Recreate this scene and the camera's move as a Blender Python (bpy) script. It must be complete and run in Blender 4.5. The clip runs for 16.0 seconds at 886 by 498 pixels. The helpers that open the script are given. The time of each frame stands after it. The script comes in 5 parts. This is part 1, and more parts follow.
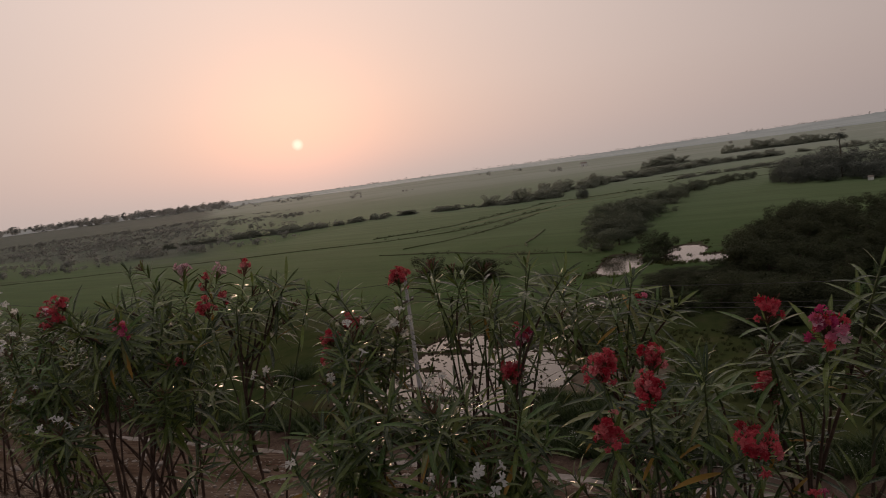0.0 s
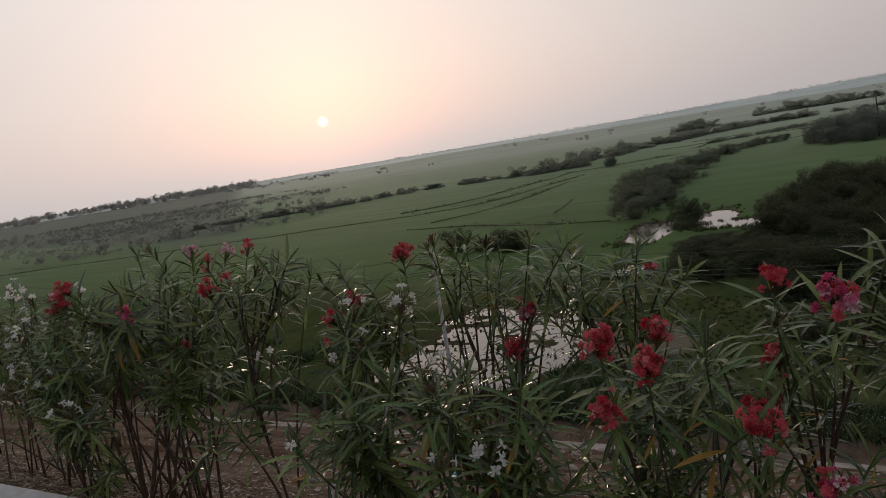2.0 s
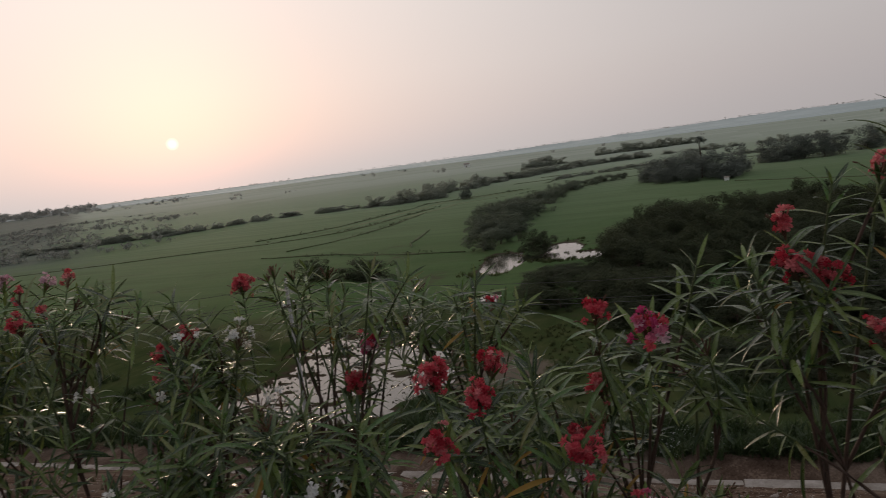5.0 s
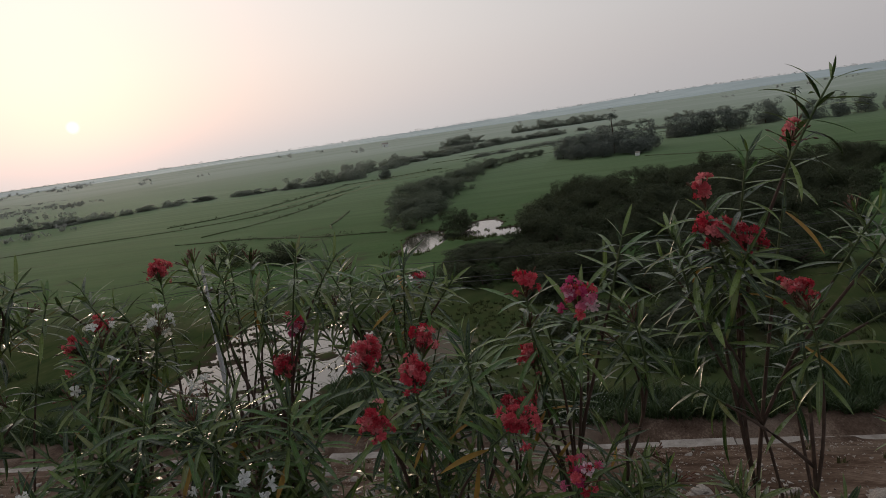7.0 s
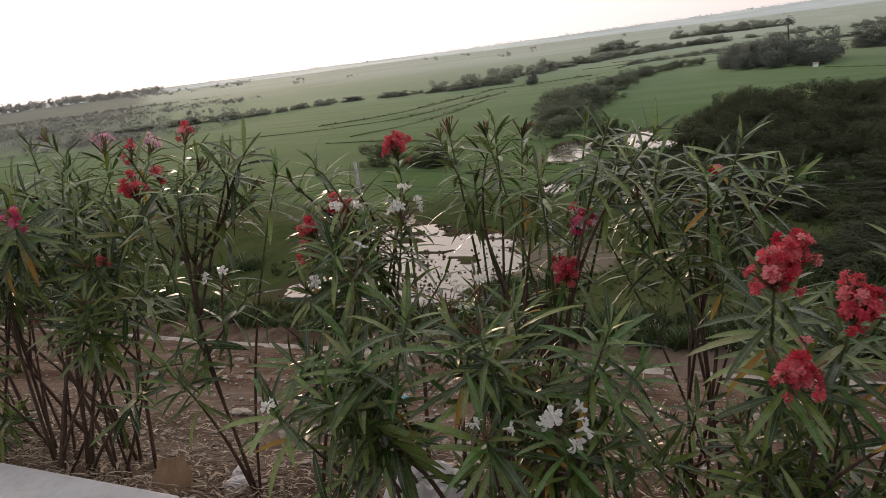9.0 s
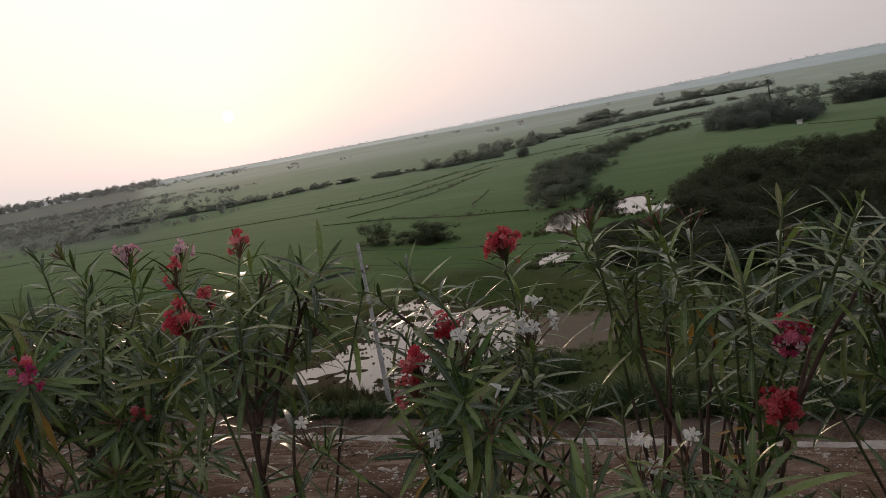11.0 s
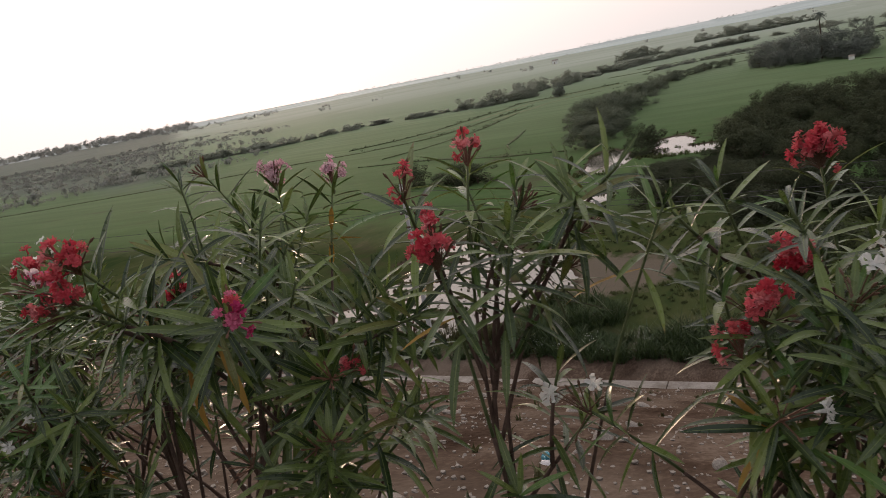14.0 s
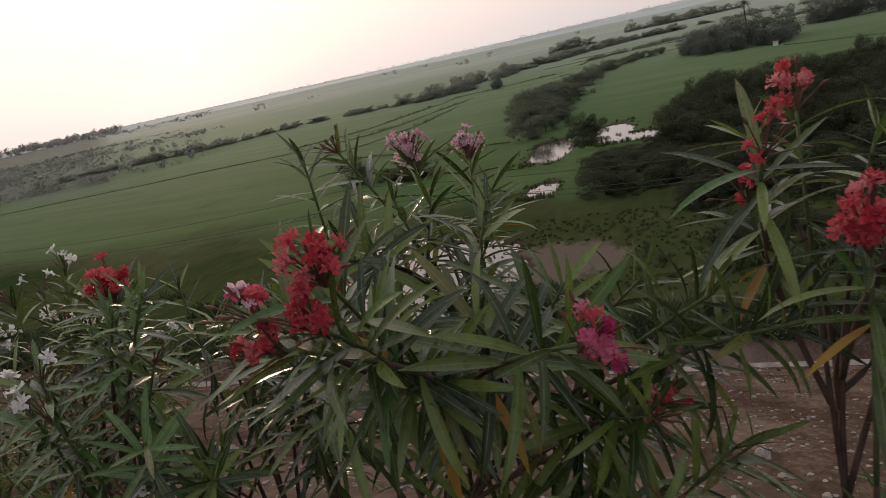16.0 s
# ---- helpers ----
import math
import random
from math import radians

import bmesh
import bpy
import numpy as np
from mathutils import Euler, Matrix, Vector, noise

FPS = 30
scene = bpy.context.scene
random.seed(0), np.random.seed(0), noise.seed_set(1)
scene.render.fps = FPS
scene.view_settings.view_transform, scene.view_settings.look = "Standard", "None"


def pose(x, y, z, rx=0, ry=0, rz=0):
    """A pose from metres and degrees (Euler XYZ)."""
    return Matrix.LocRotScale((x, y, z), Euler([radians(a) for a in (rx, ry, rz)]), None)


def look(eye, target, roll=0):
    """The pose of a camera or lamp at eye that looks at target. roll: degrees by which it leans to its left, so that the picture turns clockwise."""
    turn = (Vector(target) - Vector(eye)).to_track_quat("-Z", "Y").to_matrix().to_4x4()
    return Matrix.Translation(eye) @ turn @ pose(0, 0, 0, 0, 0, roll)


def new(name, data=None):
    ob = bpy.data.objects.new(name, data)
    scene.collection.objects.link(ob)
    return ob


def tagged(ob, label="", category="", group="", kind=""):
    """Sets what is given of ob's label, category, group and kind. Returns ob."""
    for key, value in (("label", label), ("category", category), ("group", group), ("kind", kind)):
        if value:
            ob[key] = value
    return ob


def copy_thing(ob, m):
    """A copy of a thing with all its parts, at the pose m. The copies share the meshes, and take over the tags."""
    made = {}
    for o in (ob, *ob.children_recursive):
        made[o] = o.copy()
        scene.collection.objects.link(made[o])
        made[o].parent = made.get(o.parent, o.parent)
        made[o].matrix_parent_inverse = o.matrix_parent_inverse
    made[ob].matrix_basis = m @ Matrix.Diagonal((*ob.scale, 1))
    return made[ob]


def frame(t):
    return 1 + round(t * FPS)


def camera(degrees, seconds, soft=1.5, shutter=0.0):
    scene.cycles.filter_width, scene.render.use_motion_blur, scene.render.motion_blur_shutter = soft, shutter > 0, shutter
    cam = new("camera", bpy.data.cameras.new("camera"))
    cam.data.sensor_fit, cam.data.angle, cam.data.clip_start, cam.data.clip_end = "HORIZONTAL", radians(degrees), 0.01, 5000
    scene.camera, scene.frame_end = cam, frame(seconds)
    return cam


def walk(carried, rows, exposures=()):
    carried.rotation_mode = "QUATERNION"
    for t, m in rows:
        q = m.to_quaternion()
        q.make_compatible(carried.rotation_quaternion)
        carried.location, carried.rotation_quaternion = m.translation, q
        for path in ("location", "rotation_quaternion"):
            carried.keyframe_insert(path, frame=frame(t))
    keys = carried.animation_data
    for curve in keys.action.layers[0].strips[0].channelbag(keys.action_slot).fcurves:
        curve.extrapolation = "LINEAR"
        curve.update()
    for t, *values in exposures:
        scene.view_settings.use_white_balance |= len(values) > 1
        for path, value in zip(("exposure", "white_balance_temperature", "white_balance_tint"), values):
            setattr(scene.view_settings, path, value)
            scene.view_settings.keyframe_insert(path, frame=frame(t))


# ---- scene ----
cam = camera(63.9, 16.0, 0.3, 0.15)
PATH = [
    (0, (0.562, 0.185, 1.534), (-0.384, 1.934, 1.321), -7.5),
    (0.5, (0.6, 0.274, 1.52), (-0.474, 1.94, 1.253), -7.9),
    (1, (0.622, 0.324, 1.514), (-0.426, 2.005, 1.235), -8.8),
    (1.5, (0.631, 0.322, 1.516), (-0.415, 2.006, 1.252), -9.1),
    (2, (0.635, 0.325, 1.513), (-0.385, 2.023, 1.237), -9.4),
    (2.5, (0.637, 0.317, 1.516), (-0.372, 2.021, 1.24), -8.7),
    (3, (0.617, 0.308, 1.52), (-0.484, 1.959, 1.274), -8.4),
    (3.5, (0.607, 0.311, 1.522), (-0.524, 1.945, 1.295), -8.2),
    (4, (0.605, 0.317, 1.525), (-0.465, 1.993, 1.312), -9.1),
    (4.5, (0.629, 0.337, 1.514), (-0.308, 2.088, 1.276), -9.1),
    (5, (0.692, 0.372, 1.512), (0.038, 2.245, 1.26), -7.4),
    (5.2, (0.707, 0.38, 1.513), (0.148, 2.286, 1.273), -7.1),
    (7.3, (0.626, 0.397, 1.489), (0.178, 2.315, 1.142), -8.3),
    (7.5, (0.583, 0.418, 1.469), (0.097, 2.328, 1.128), -9.0),
    (7.9, (0.402, 0.515, 1.409), (-0.3, 2.364, 1.111), -9.3),
    (8, (0.347, 0.569, 1.408), (-0.365, 2.404, 1.055), -9.6),
    (8.1, (0.293, 0.604, 1.403), (-0.406, 2.446, 1.058), -9.3),
    (8.2, (0.24, 0.638, 1.4), (-0.535, 2.449, 1.055), -9.1),
    (8.5, (0.091, 0.735, 1.391), (-0.752, 2.489, 0.928), -8.3),
    (8.6, (0.047, 0.764, 1.382), (-0.824, 2.491, 0.87), -8.1),
    (8.7, (0.002, 0.794, 1.373), (-0.865, 2.506, 0.812), -7.9),
    (8.8, (-0.043, 0.822, 1.363), (-0.888, 2.544, 0.798), -7.7),
    (8.9, (-0.089, 0.849, 1.355), (-0.925, 2.58, 0.802), -7.5),
    (9, (-0.137, 0.875, 1.349), (-0.961, 2.617, 0.813), -7.3),
    (9.1, (-0.195, 0.897, 1.351), (-1.007, 2.638, 0.794), -7.4),
    (9.3, (-0.315, 0.94, 1.356), (-1.163, 2.665, 0.802), -7.7),
    (9.5, (-0.432, 0.993, 1.362), (-1.297, 2.699, 0.779), -7.9),
    (9.6, (-0.479, 1.031, 1.364), (-1.382, 2.717, 0.779), -8.3),
    (9.7, (-0.523, 1.072, 1.367), (-1.463, 2.735, 0.776), -8.8),
    (9.8, (-0.565, 1.112, 1.369), (-1.548, 2.763, 0.815), -9.3),
    (9.9, (-0.605, 1.134, 1.367), (-1.638, 2.762, 0.833), -9.7),
    (10, (-0.636, 1.183, 1.378), (-1.618, 2.841, 0.844), -11.0),
    (10.2, (-0.675, 1.252, 1.406), (-1.598, 2.964, 0.938), -12),
    (12.3, (-0.882, 1.305, 1.409), (-1.565, 3.158, 1.091), -7.1),
    (12.5, (-0.922, 1.295, 1.403), (-1.61, 3.145, 1.081), -7.1),
    (13, (-1.071, 1.268, 1.347), (-1.772, 3.091, 0.913), -8.3),
    (13.2, (-1.159, 1.288, 1.331), (-1.873, 3.102, 0.884), -8.6),
    (13.3, (-1.206, 1.303, 1.325), (-1.944, 3.104, 0.868), -8.7),
    (13.4, (-1.254, 1.322, 1.321), (-2.025, 3.1, 0.828), -8.9),
    (13.5, (-1.304, 1.345, 1.317), (-2.139, 3.095, 0.825), -9.0),
    (13.7, (-1.417, 1.421, 1.326), (-2.236, 3.175, 0.824), -9.8),
    (13.8, (-1.474, 1.459, 1.333), (-2.313, 3.209, 0.848), -10.2),
    (14, (-1.584, 1.513, 1.342), (-2.487, 3.234, 0.868), -11.0),
    (14.2, (-1.671, 1.51, 1.339), (-2.542, 3.248, 0.868), -10.5),
    (14.3, (-1.713, 1.508, 1.337), (-2.542, 3.27, 0.879), -10.3),
    (14.5, (-1.799, 1.502, 1.334), (-2.587, 3.299, 0.952), -9.8),
    (15, (-2.052, 1.462, 1.35), (-2.71, 3.301, 0.916), -8.6),
    (15.2, (-2.136, 1.485, 1.342), (-2.834, 3.3, 0.874), -8.8),
    (15.5, (-2.254, 1.541, 1.328), (-2.978, 3.339, 0.836), -9.0),
    (15.7, (-2.334, 1.601, 1.331), (-3.079, 3.376, 0.791), -10.4),
    (15.8, (-2.375, 1.632, 1.334), (-3.119, 3.411, 0.803), -11),
    (16, (-2.457, 1.695, 1.339), (-3.216, 3.471, 0.821), -12.4),
]
EXPOSURES = [(0, -0.3, 7300, 20), (0.5, -0.05, 6800, 13), (1, 0.05, 6500, 10), (4, 0.0, 6500, 10), (5, 0.05, 6500, 10), (7.5, 0.19, 6250, 6), (8.5, 0.19, 6250, 6), (9, 1.06, 6750, 12), (9.5, 1.02, 6900, 14), (10, 0.8, 6850, 14),
             (12.5, 0.14, 6250, 6), (13, 0.17, 6250, 6), (13.5, 0.9, 6700, 12), (14, 0.84, 6700, 12), (14.5, 0.68, 6700, 12), (15, 0.18, 6450, 9), (15.5, 0.68, 6700, 12), (16, 0.57, 6750, 13)]
HAZE_STOPS = [(0.0, (0.36, 0.334, 0.336)), (0.12, (0.4, 0.379, 0.39)), (0.5, (0.41, 0.40, 0.42)), (1.0, (0.42, 0.425, 0.46))]
GLOW_WIDE, GLOW_NEAR, DISC = (0.45, 0.4, 0.365), (0.18, 0.075, 0.045), (0.5, 0.46, 0.4)
walk(cam, [(t, look(eye, target, roll)) for t, eye, target, roll in PATH], EXPOSURES)

# ---- sky, sun ----
SUN_AZ, SUN_EL = radians(-38.7), radians(3.6)      # azimuth to the right of +y


def sky_dir(az, el):
    return Vector((math.sin(az) * math.cos(el), math.cos(az) * math.cos(el), math.sin(el)))


SUN = sky_dir(SUN_AZ, SUN_EL)


class Nodes:
    """Short calls for building a node tree."""

    def __init__(self, tree):
        self.t = tree
        tree.nodes.clear()

    def add(self, kind, **values):
        n = self.t.nodes.new(kind)
        for k, v in values.items():
            if k in n.inputs:
                n.inputs[k].default_value = v
        return n

    def link(self, a, b):
        self.t.links.new(a, b)

    def math(self, op, a, b=None, clamp=False):
        n = self.t.nodes.new("ShaderNodeMath")
        n.operation, n.use_clamp = op, clamp
        for i, v in enumerate((a, b)):
            if v is None:
                continue
            if isinstance(v, (int, float)):
                n.inputs[i].default_value = v
            else:
                self.link(v, n.inputs[i])
        return n.outputs[0]

    def ramp(self, fac, stops, ease=False):
        n = self.t.nodes.new("ShaderNodeValToRGB")
        if ease:
            n.color_ramp.interpolation = "EASE"
        while len(n.color_ramp.elements) < len(stops):
            n.color_ramp.elements.new(0.5)
        for e, (p, c) in zip(n.color_ramp.elements, stops):
            e.position = p
            e.color = (*c, 1) if len(c) == 3 else c
        self.link(fac, n.inputs[0])
        return n.outputs[0]

    def mix(self, fac, a, b, blend="MIX"):
        n = self.t.nodes.new("ShaderNodeMix")
        n.data_type, n.blend_type = "RGBA", blend
        for i, v in ((0, fac), (6, a), (7, b)):
            if isinstance(v, (int, float)):
                n.inputs[i].default_value = v
            elif isinstance(v, tuple):
                n.inputs[i].default_value = (*v, 1)
            else:
                self.link(v, n.inputs[i])
        return n.outputs[2]

    def noise(self, vector, scale, detail=4.0, rough=0.55):
        n = self.add("ShaderNodeTexNoise", Scale=scale, Detail=detail, Roughness=rough)
        if vector is not None:
            self.link(vector, n.inputs["Vector"])
        return n.outputs[0]

    def separate(self, vector):
        n = self.t.nodes.new("ShaderNodeSeparateXYZ")
        self.link(vector, n.inputs[0])
        return n.outputs

    def bump(self, height, strength, distance):
        n = self.add("ShaderNodeBump", Strength=strength, Distance=distance)
        self.link(height, n.inputs["Height"])
        return n.outputs[0]


def make_world():
    world = bpy.data.worlds.new("evening_sky")
    scene.world = world
    world.use_nodes = True
    n = Nodes(world.node_tree)
    way = n.add("ShaderNodeTexCoord").outputs["Generated"]

    def angle_to(d):
        dot = n.t.nodes.new("ShaderNodeVectorMath")
        dot.operation = "DOT_PRODUCT"
        dot.inputs[1].default_value = d
        n.link(way, dot.inputs[0])
        return n.math("ARCCOSINE", n.math("MINIMUM", dot.outputs["Value"], 1.0))

    def bell(angle, sigma):
        q = n.math("DIVIDE", angle, sigma)
        return n.math("EXPONENT", n.math("MULTIPLY", n.math("MULTIPLY", q, q), -0.5))

    sky = n.t.nodes.new("ShaderNodeTexSky")
    sky.sky_type, sky.sun_disc = "NISHITA", False
    sky.sun_elevation, sky.sun_rotation = SUN_EL, SUN_AZ
    sky.air_density, sky.dust_density, sky.altitude = 1.6, 4.0, 50
    clear = n.mix(1.0, sky.outputs[0], (0.015, 0.015, 0.015), "MULTIPLY")
    # thick evening haze: grey mauve all round, dimmer towards the horizon, a wide cream glow over the sun
    up = n.separate(way)[2]
    haze = n.ramp(up, HAZE_STOPS)
    # the half of the sky away from the sunset is dimmer
    away = n.math("DIVIDE", n.math("SUBTRACT", angle_to(SUN), radians(55)), radians(60), True)
    haze = n.mix(away, haze, n.mix(1.0, haze, (0.8, 0.81, 0.83), "MULTIPLY"))
    wide = n.mix(1.0, n.mix(bell(angle_to(sky_dir(SUN_AZ - radians(2), radians(25))), radians(26)), (0, 0, 0), GLOW_WIDE), haze, "ADD")
    near = n.mix(bell(angle_to(SUN), radians(4.5)), (0, 0, 0), GLOW_NEAR)
    disc = n.mix(n.math("SMOOTH_MIN", 1.0, n.math("MULTIPLY", n.math("SUBTRACT", radians(0.5), angle_to(SUN)), 160.0, True)), (0, 0, 0), DISC)
    total = n.mix(1.0, n.mix(1.0, wide, near, "ADD"), disc, "ADD")
    total = n.mix(1.0, total, clear, "ADD")
    bg = n.add("ShaderNodeBackground", Strength=1.0)
    n.link(total, bg.inputs[0])
    out = n.add("ShaderNodeOutputWorld")
    n.link(bg.outputs[0], out.inputs[0])


make_world()
sun_data = bpy.data.lights.new("sun", "SUN")
sun_data.energy, sun_data.angle, sun_data.color = 0.6, radians(9.0), (1.0, 0.72, 0.5)
sun_lamp = new("sun", sun_data)
sun_lamp.matrix_world = look(SUN * 50, (0, 0, 0))


# ---- materials ----
def material(name):
    m = bpy.data.materials.new(name)
    m.use_nodes = True
    return m, Nodes(m.node_tree)


def finish(n, colour, rough=0.7, normal=None, spec=0.3, translucent=0.0, metal=0.0):
    p = n.add("ShaderNodeBsdfPrincipled", Roughness=rough if isinstance(rough, float) else 0.5, Metallic=metal)
    p.inputs["Specular IOR Level"].default_value = spec
    n.link(colour, p.inputs["Base Color"])
    if not isinstance(rough, float):
        n.link(rough, p.inputs["Roughness"])
    if normal is not None:
        n.link(normal, p.inputs["Normal"])
    last = p.outputs[0]
    if translucent:
        tr = n.add("ShaderNodeBsdfTranslucent")
        n.link(colour, tr.inputs[0])
        mx = n.add("ShaderNodeMixShader", Fac=translucent)
        n.link(last, mx.inputs[1])
        n.link(tr.outputs[0], mx.inputs[2])
        last = mx.outputs[0]
    out = n.add("ShaderNodeOutputMaterial")
    n.link(last, out.inputs[0])


def oleander_leaf(name, dark, light, rib, island=False):
    """A leathery leaf: tone by leaf, pale midrib, mottling, a clear waxy gloss."""
    m, n = material(name)
    rnd = n.add("ShaderNodeNewGeometry").outputs["Random Per Island"] if island else n.add("ShaderNodeObjectInfo").outputs["Random"]
    tone = n.mix(n.math("POWER", rnd, 1.65), dark, light)
    tone = n.mix(n.ramp(rnd, [(0.9, (0, 0, 0)), (1.0, (0.75, 0.75, 0.75))]), tone, (0.15, 0.115, 0.045))
    pos = n.add("ShaderNodeTexCoord").outputs["Object"]
    tone = n.mix(n.math("MULTIPLY", n.noise(pos, 55.0, 3), 0.45), tone, tuple(0.45 * c for c in dark))
    u = n.separate(n.add("ShaderNodeUVMap").outputs[0])
    off = n.math("ABSOLUTE", n.math("SUBTRACT", u[0], 0.5))
    tone = n.mix(n.ramp(off, [(0.015, (0.5, 0.5, 0.5)), (0.06, (0, 0, 0))]), tone, rib)
    # browned tips on some leaves
    tip = n.math("MULTIPLY", n.math("MULTIPLY", n.math("SUBTRACT", u[1], 0.86), 8.0, True), n.math("MULTIPLY", n.math("SUBTRACT", rnd, 0.72), 4.0, True))
    tone = n.mix(tip, tone, (0.16, 0.09, 0.035))
    rough = n.math("ADD", n.math("MULTIPLY", n.noise(pos, 90.0, 2), 0.14), 0.22)
    finish(n, tone, rough, n.bump(n.math("ADD", n.noise(pos, 140.0, 2), n.math("MULTIPLY", off, -1.5)), 0.12, 0.002), 0.58, 0.3)
    return m


def leafy(name, dark, light, rough=0.4, spec=0.5, translucent=0.25, scale=60.0, island=False):
    """Leaf or petal: tone by piece, mottling in the piece."""
    m, n = material(name)
    if island:
        rnd = n.add("ShaderNodeNewGeometry").outputs["Random Per Island"]
    else:
        rnd = n.add("ShaderNodeObjectInfo").outputs["Random"]
    tone = n.mix(rnd, dark, light)
    pos = n.add("ShaderNodeTexCoord").outputs["Object"]
    mott = n.noise(pos, scale, 3)
    col = n.mix(n.math("MULTIPLY", mott, 0.5), tone, tuple(0.45 * c for c in dark))
    finish(n, col, rough, n.bump(n.noise(pos, scale * 3, 2), 0.15, 0.002), spec, translucent)
    return m


def plain(name, a, b, scale, rough=0.8, bump=0.3, depth=0.01, spec=0.2, stain=None, where="Object"):
    """Two tones mixed by coarse and fine noise, with relief."""
    m, n = material(name)
    pos = n.add("ShaderNodeTexCoord").outputs[where]
    coarse, fine = n.noise(pos, scale, 5), n.noise(pos, scale * 9, 4)
    f = n.math("ADD", n.math("MULTIPLY", coarse, 0.7), n.math("MULTIPLY", fine, 0.3))
    col = n.ramp(f, [(0.32, a), (0.68, b)])
    if stain:
        col = n.mix(n.ramp(n.noise(pos, scale * 0.35, 6, 0.7), [(0.5, (0, 0, 0)), (0.7, (0.8, 0.8, 0.8))]), col, stain)
    finish(n, col, rough, n.bump(f, bump, depth), spec)
    return m


def ground_material():
    m, n = material("earth_and_fields")
    pos = n.add("ShaderNodeNewGeometry").outputs["Position"]
    x, y, z = n.separate(pos)
    shrink = n.t.nodes.new("ShaderNodeVectorMath")
    shrink.operation = "MULTIPLY"
    shrink.inputs[1].default_value = (1.0, 0.45, 0.45)
    n.link(pos, shrink.inputs[0])
    lie = shrink.outputs[0]         # along the fall of the bank
    big, mid, fine = n.noise(pos, 0.05, 5), n.noise(lie, 0.9, 6, 0.65), n.noise(lie, 12.0, 5, 0.7)
    # bare soil of the bank
    soil = n.ramp(n.math("ADD", n.math("MULTIPLY", mid, 0.6), n.math("MULTIPLY", fine, 0.4)),
                  [(0.36, (0.034, 0.022, 0.016)), (0.5, (0.08, 0.055, 0.041)), (0.62, (0.16, 0.12, 0.094))])
    soil = n.mix(n.ramp(n.noise(lie, 0.22, 5, 0.6), [(0.45, (0, 0, 0)), (0.68, (0.7, 0.7, 0.7))]), soil, (0.13, 0.104, 0.083))
    # young paddy, in parcels of slightly different age
    cell = n.add("ShaderNodeTexVoronoi", Scale=0.011)
    n.link(pos, cell.inputs["Vector"])
    parcel = n.separate(cell.outputs["Color"])[0]
    streak = n.noise(pos, 0.18, 5, 0.6)
    paddy = n.mix(parcel, (0.06, 0.108, 0.034), (0.076, 0.13, 0.045))
    paddy = n.mix(n.ramp(streak, [(0.4, (0, 0, 0)), (0.75, (0.6, 0.6, 0.6))]), paddy, (0.084, 0.118, 0.045))
    paddy = n.mix(n.ramp(n.noise(pos, 1.6, 4), [(0.45, (0, 0, 0)), (0.8, (0.5, 0.5, 0.5))]), paddy, (0.042, 0.074, 0.026))
    # long faint drill rows and uneven growth across the plots
    rows_ = n.t.nodes.new("ShaderNodeVectorMath")
    rows_.operation = "MULTIPLY"
    rows_.inputs[1].default_value = (0.035, 0.3, 0.1)
    n.link(pos, rows_.inputs[0])
    drill = n.noise(rows_.outputs[0], 1.0, 6, 0.65)
    paddy = n.mix(n.ramp(drill, [(0.38, (0.55, 0.55, 0.55)), (0.6, (0, 0, 0))]), paddy, (0.047, 0.085, 0.028))
    # rough grass with mud near the water
    rough_grass = n.ramp(n.math("ADD", n.math("MULTIPLY", mid, 0.5), n.math("MULTIPLY", big, 0.5)),
                         [(0.35, (0.028, 0.047, 0.017)), (0.55, (0.056, 0.066, 0.026)), (0.7, (0.105, 0.094, 0.054))])
    # dry: tone of the plots further out, paled and greyed to paint in haze
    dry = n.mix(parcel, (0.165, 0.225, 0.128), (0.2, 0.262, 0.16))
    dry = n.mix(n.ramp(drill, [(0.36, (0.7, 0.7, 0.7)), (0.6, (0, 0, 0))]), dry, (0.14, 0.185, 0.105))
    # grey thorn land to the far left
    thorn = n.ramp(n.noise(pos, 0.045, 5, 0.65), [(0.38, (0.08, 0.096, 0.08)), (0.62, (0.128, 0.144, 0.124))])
    edge = n.math("ADD", y, n.math("MULTIPLY", n.math("SUBTRACT", mid, 0.5), 3.0))
    edge2 = n.math("ADD", y, n.math("MULTIPLY", n.math("SUBTRACT", big, 0.5), 30.0))
    col = n.mix(n.math("MULTIPLY", n.math("SUBTRACT", edge, 32.2), 0.8, True), soil, rough_grass)
    col = n.mix(n.math("MULTIPLY", n.math("SUBTRACT", edge2, 60.0), 0.12, True), col, paddy)
    # fields fade towards paler tones with distance, haze put into their colour
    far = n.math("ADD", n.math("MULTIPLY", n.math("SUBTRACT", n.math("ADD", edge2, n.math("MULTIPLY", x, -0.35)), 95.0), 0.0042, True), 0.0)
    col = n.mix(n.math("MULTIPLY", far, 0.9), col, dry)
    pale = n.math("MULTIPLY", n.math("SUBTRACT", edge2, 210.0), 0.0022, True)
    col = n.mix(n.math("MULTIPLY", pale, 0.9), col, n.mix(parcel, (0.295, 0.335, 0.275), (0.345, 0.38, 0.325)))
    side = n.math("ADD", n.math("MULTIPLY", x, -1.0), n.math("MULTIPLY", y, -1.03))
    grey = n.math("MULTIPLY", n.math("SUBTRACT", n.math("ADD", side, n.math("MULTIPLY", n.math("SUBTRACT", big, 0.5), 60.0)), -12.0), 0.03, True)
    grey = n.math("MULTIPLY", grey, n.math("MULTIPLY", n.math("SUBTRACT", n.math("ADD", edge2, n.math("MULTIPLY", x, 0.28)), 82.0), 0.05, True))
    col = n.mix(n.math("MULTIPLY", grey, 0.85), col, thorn)
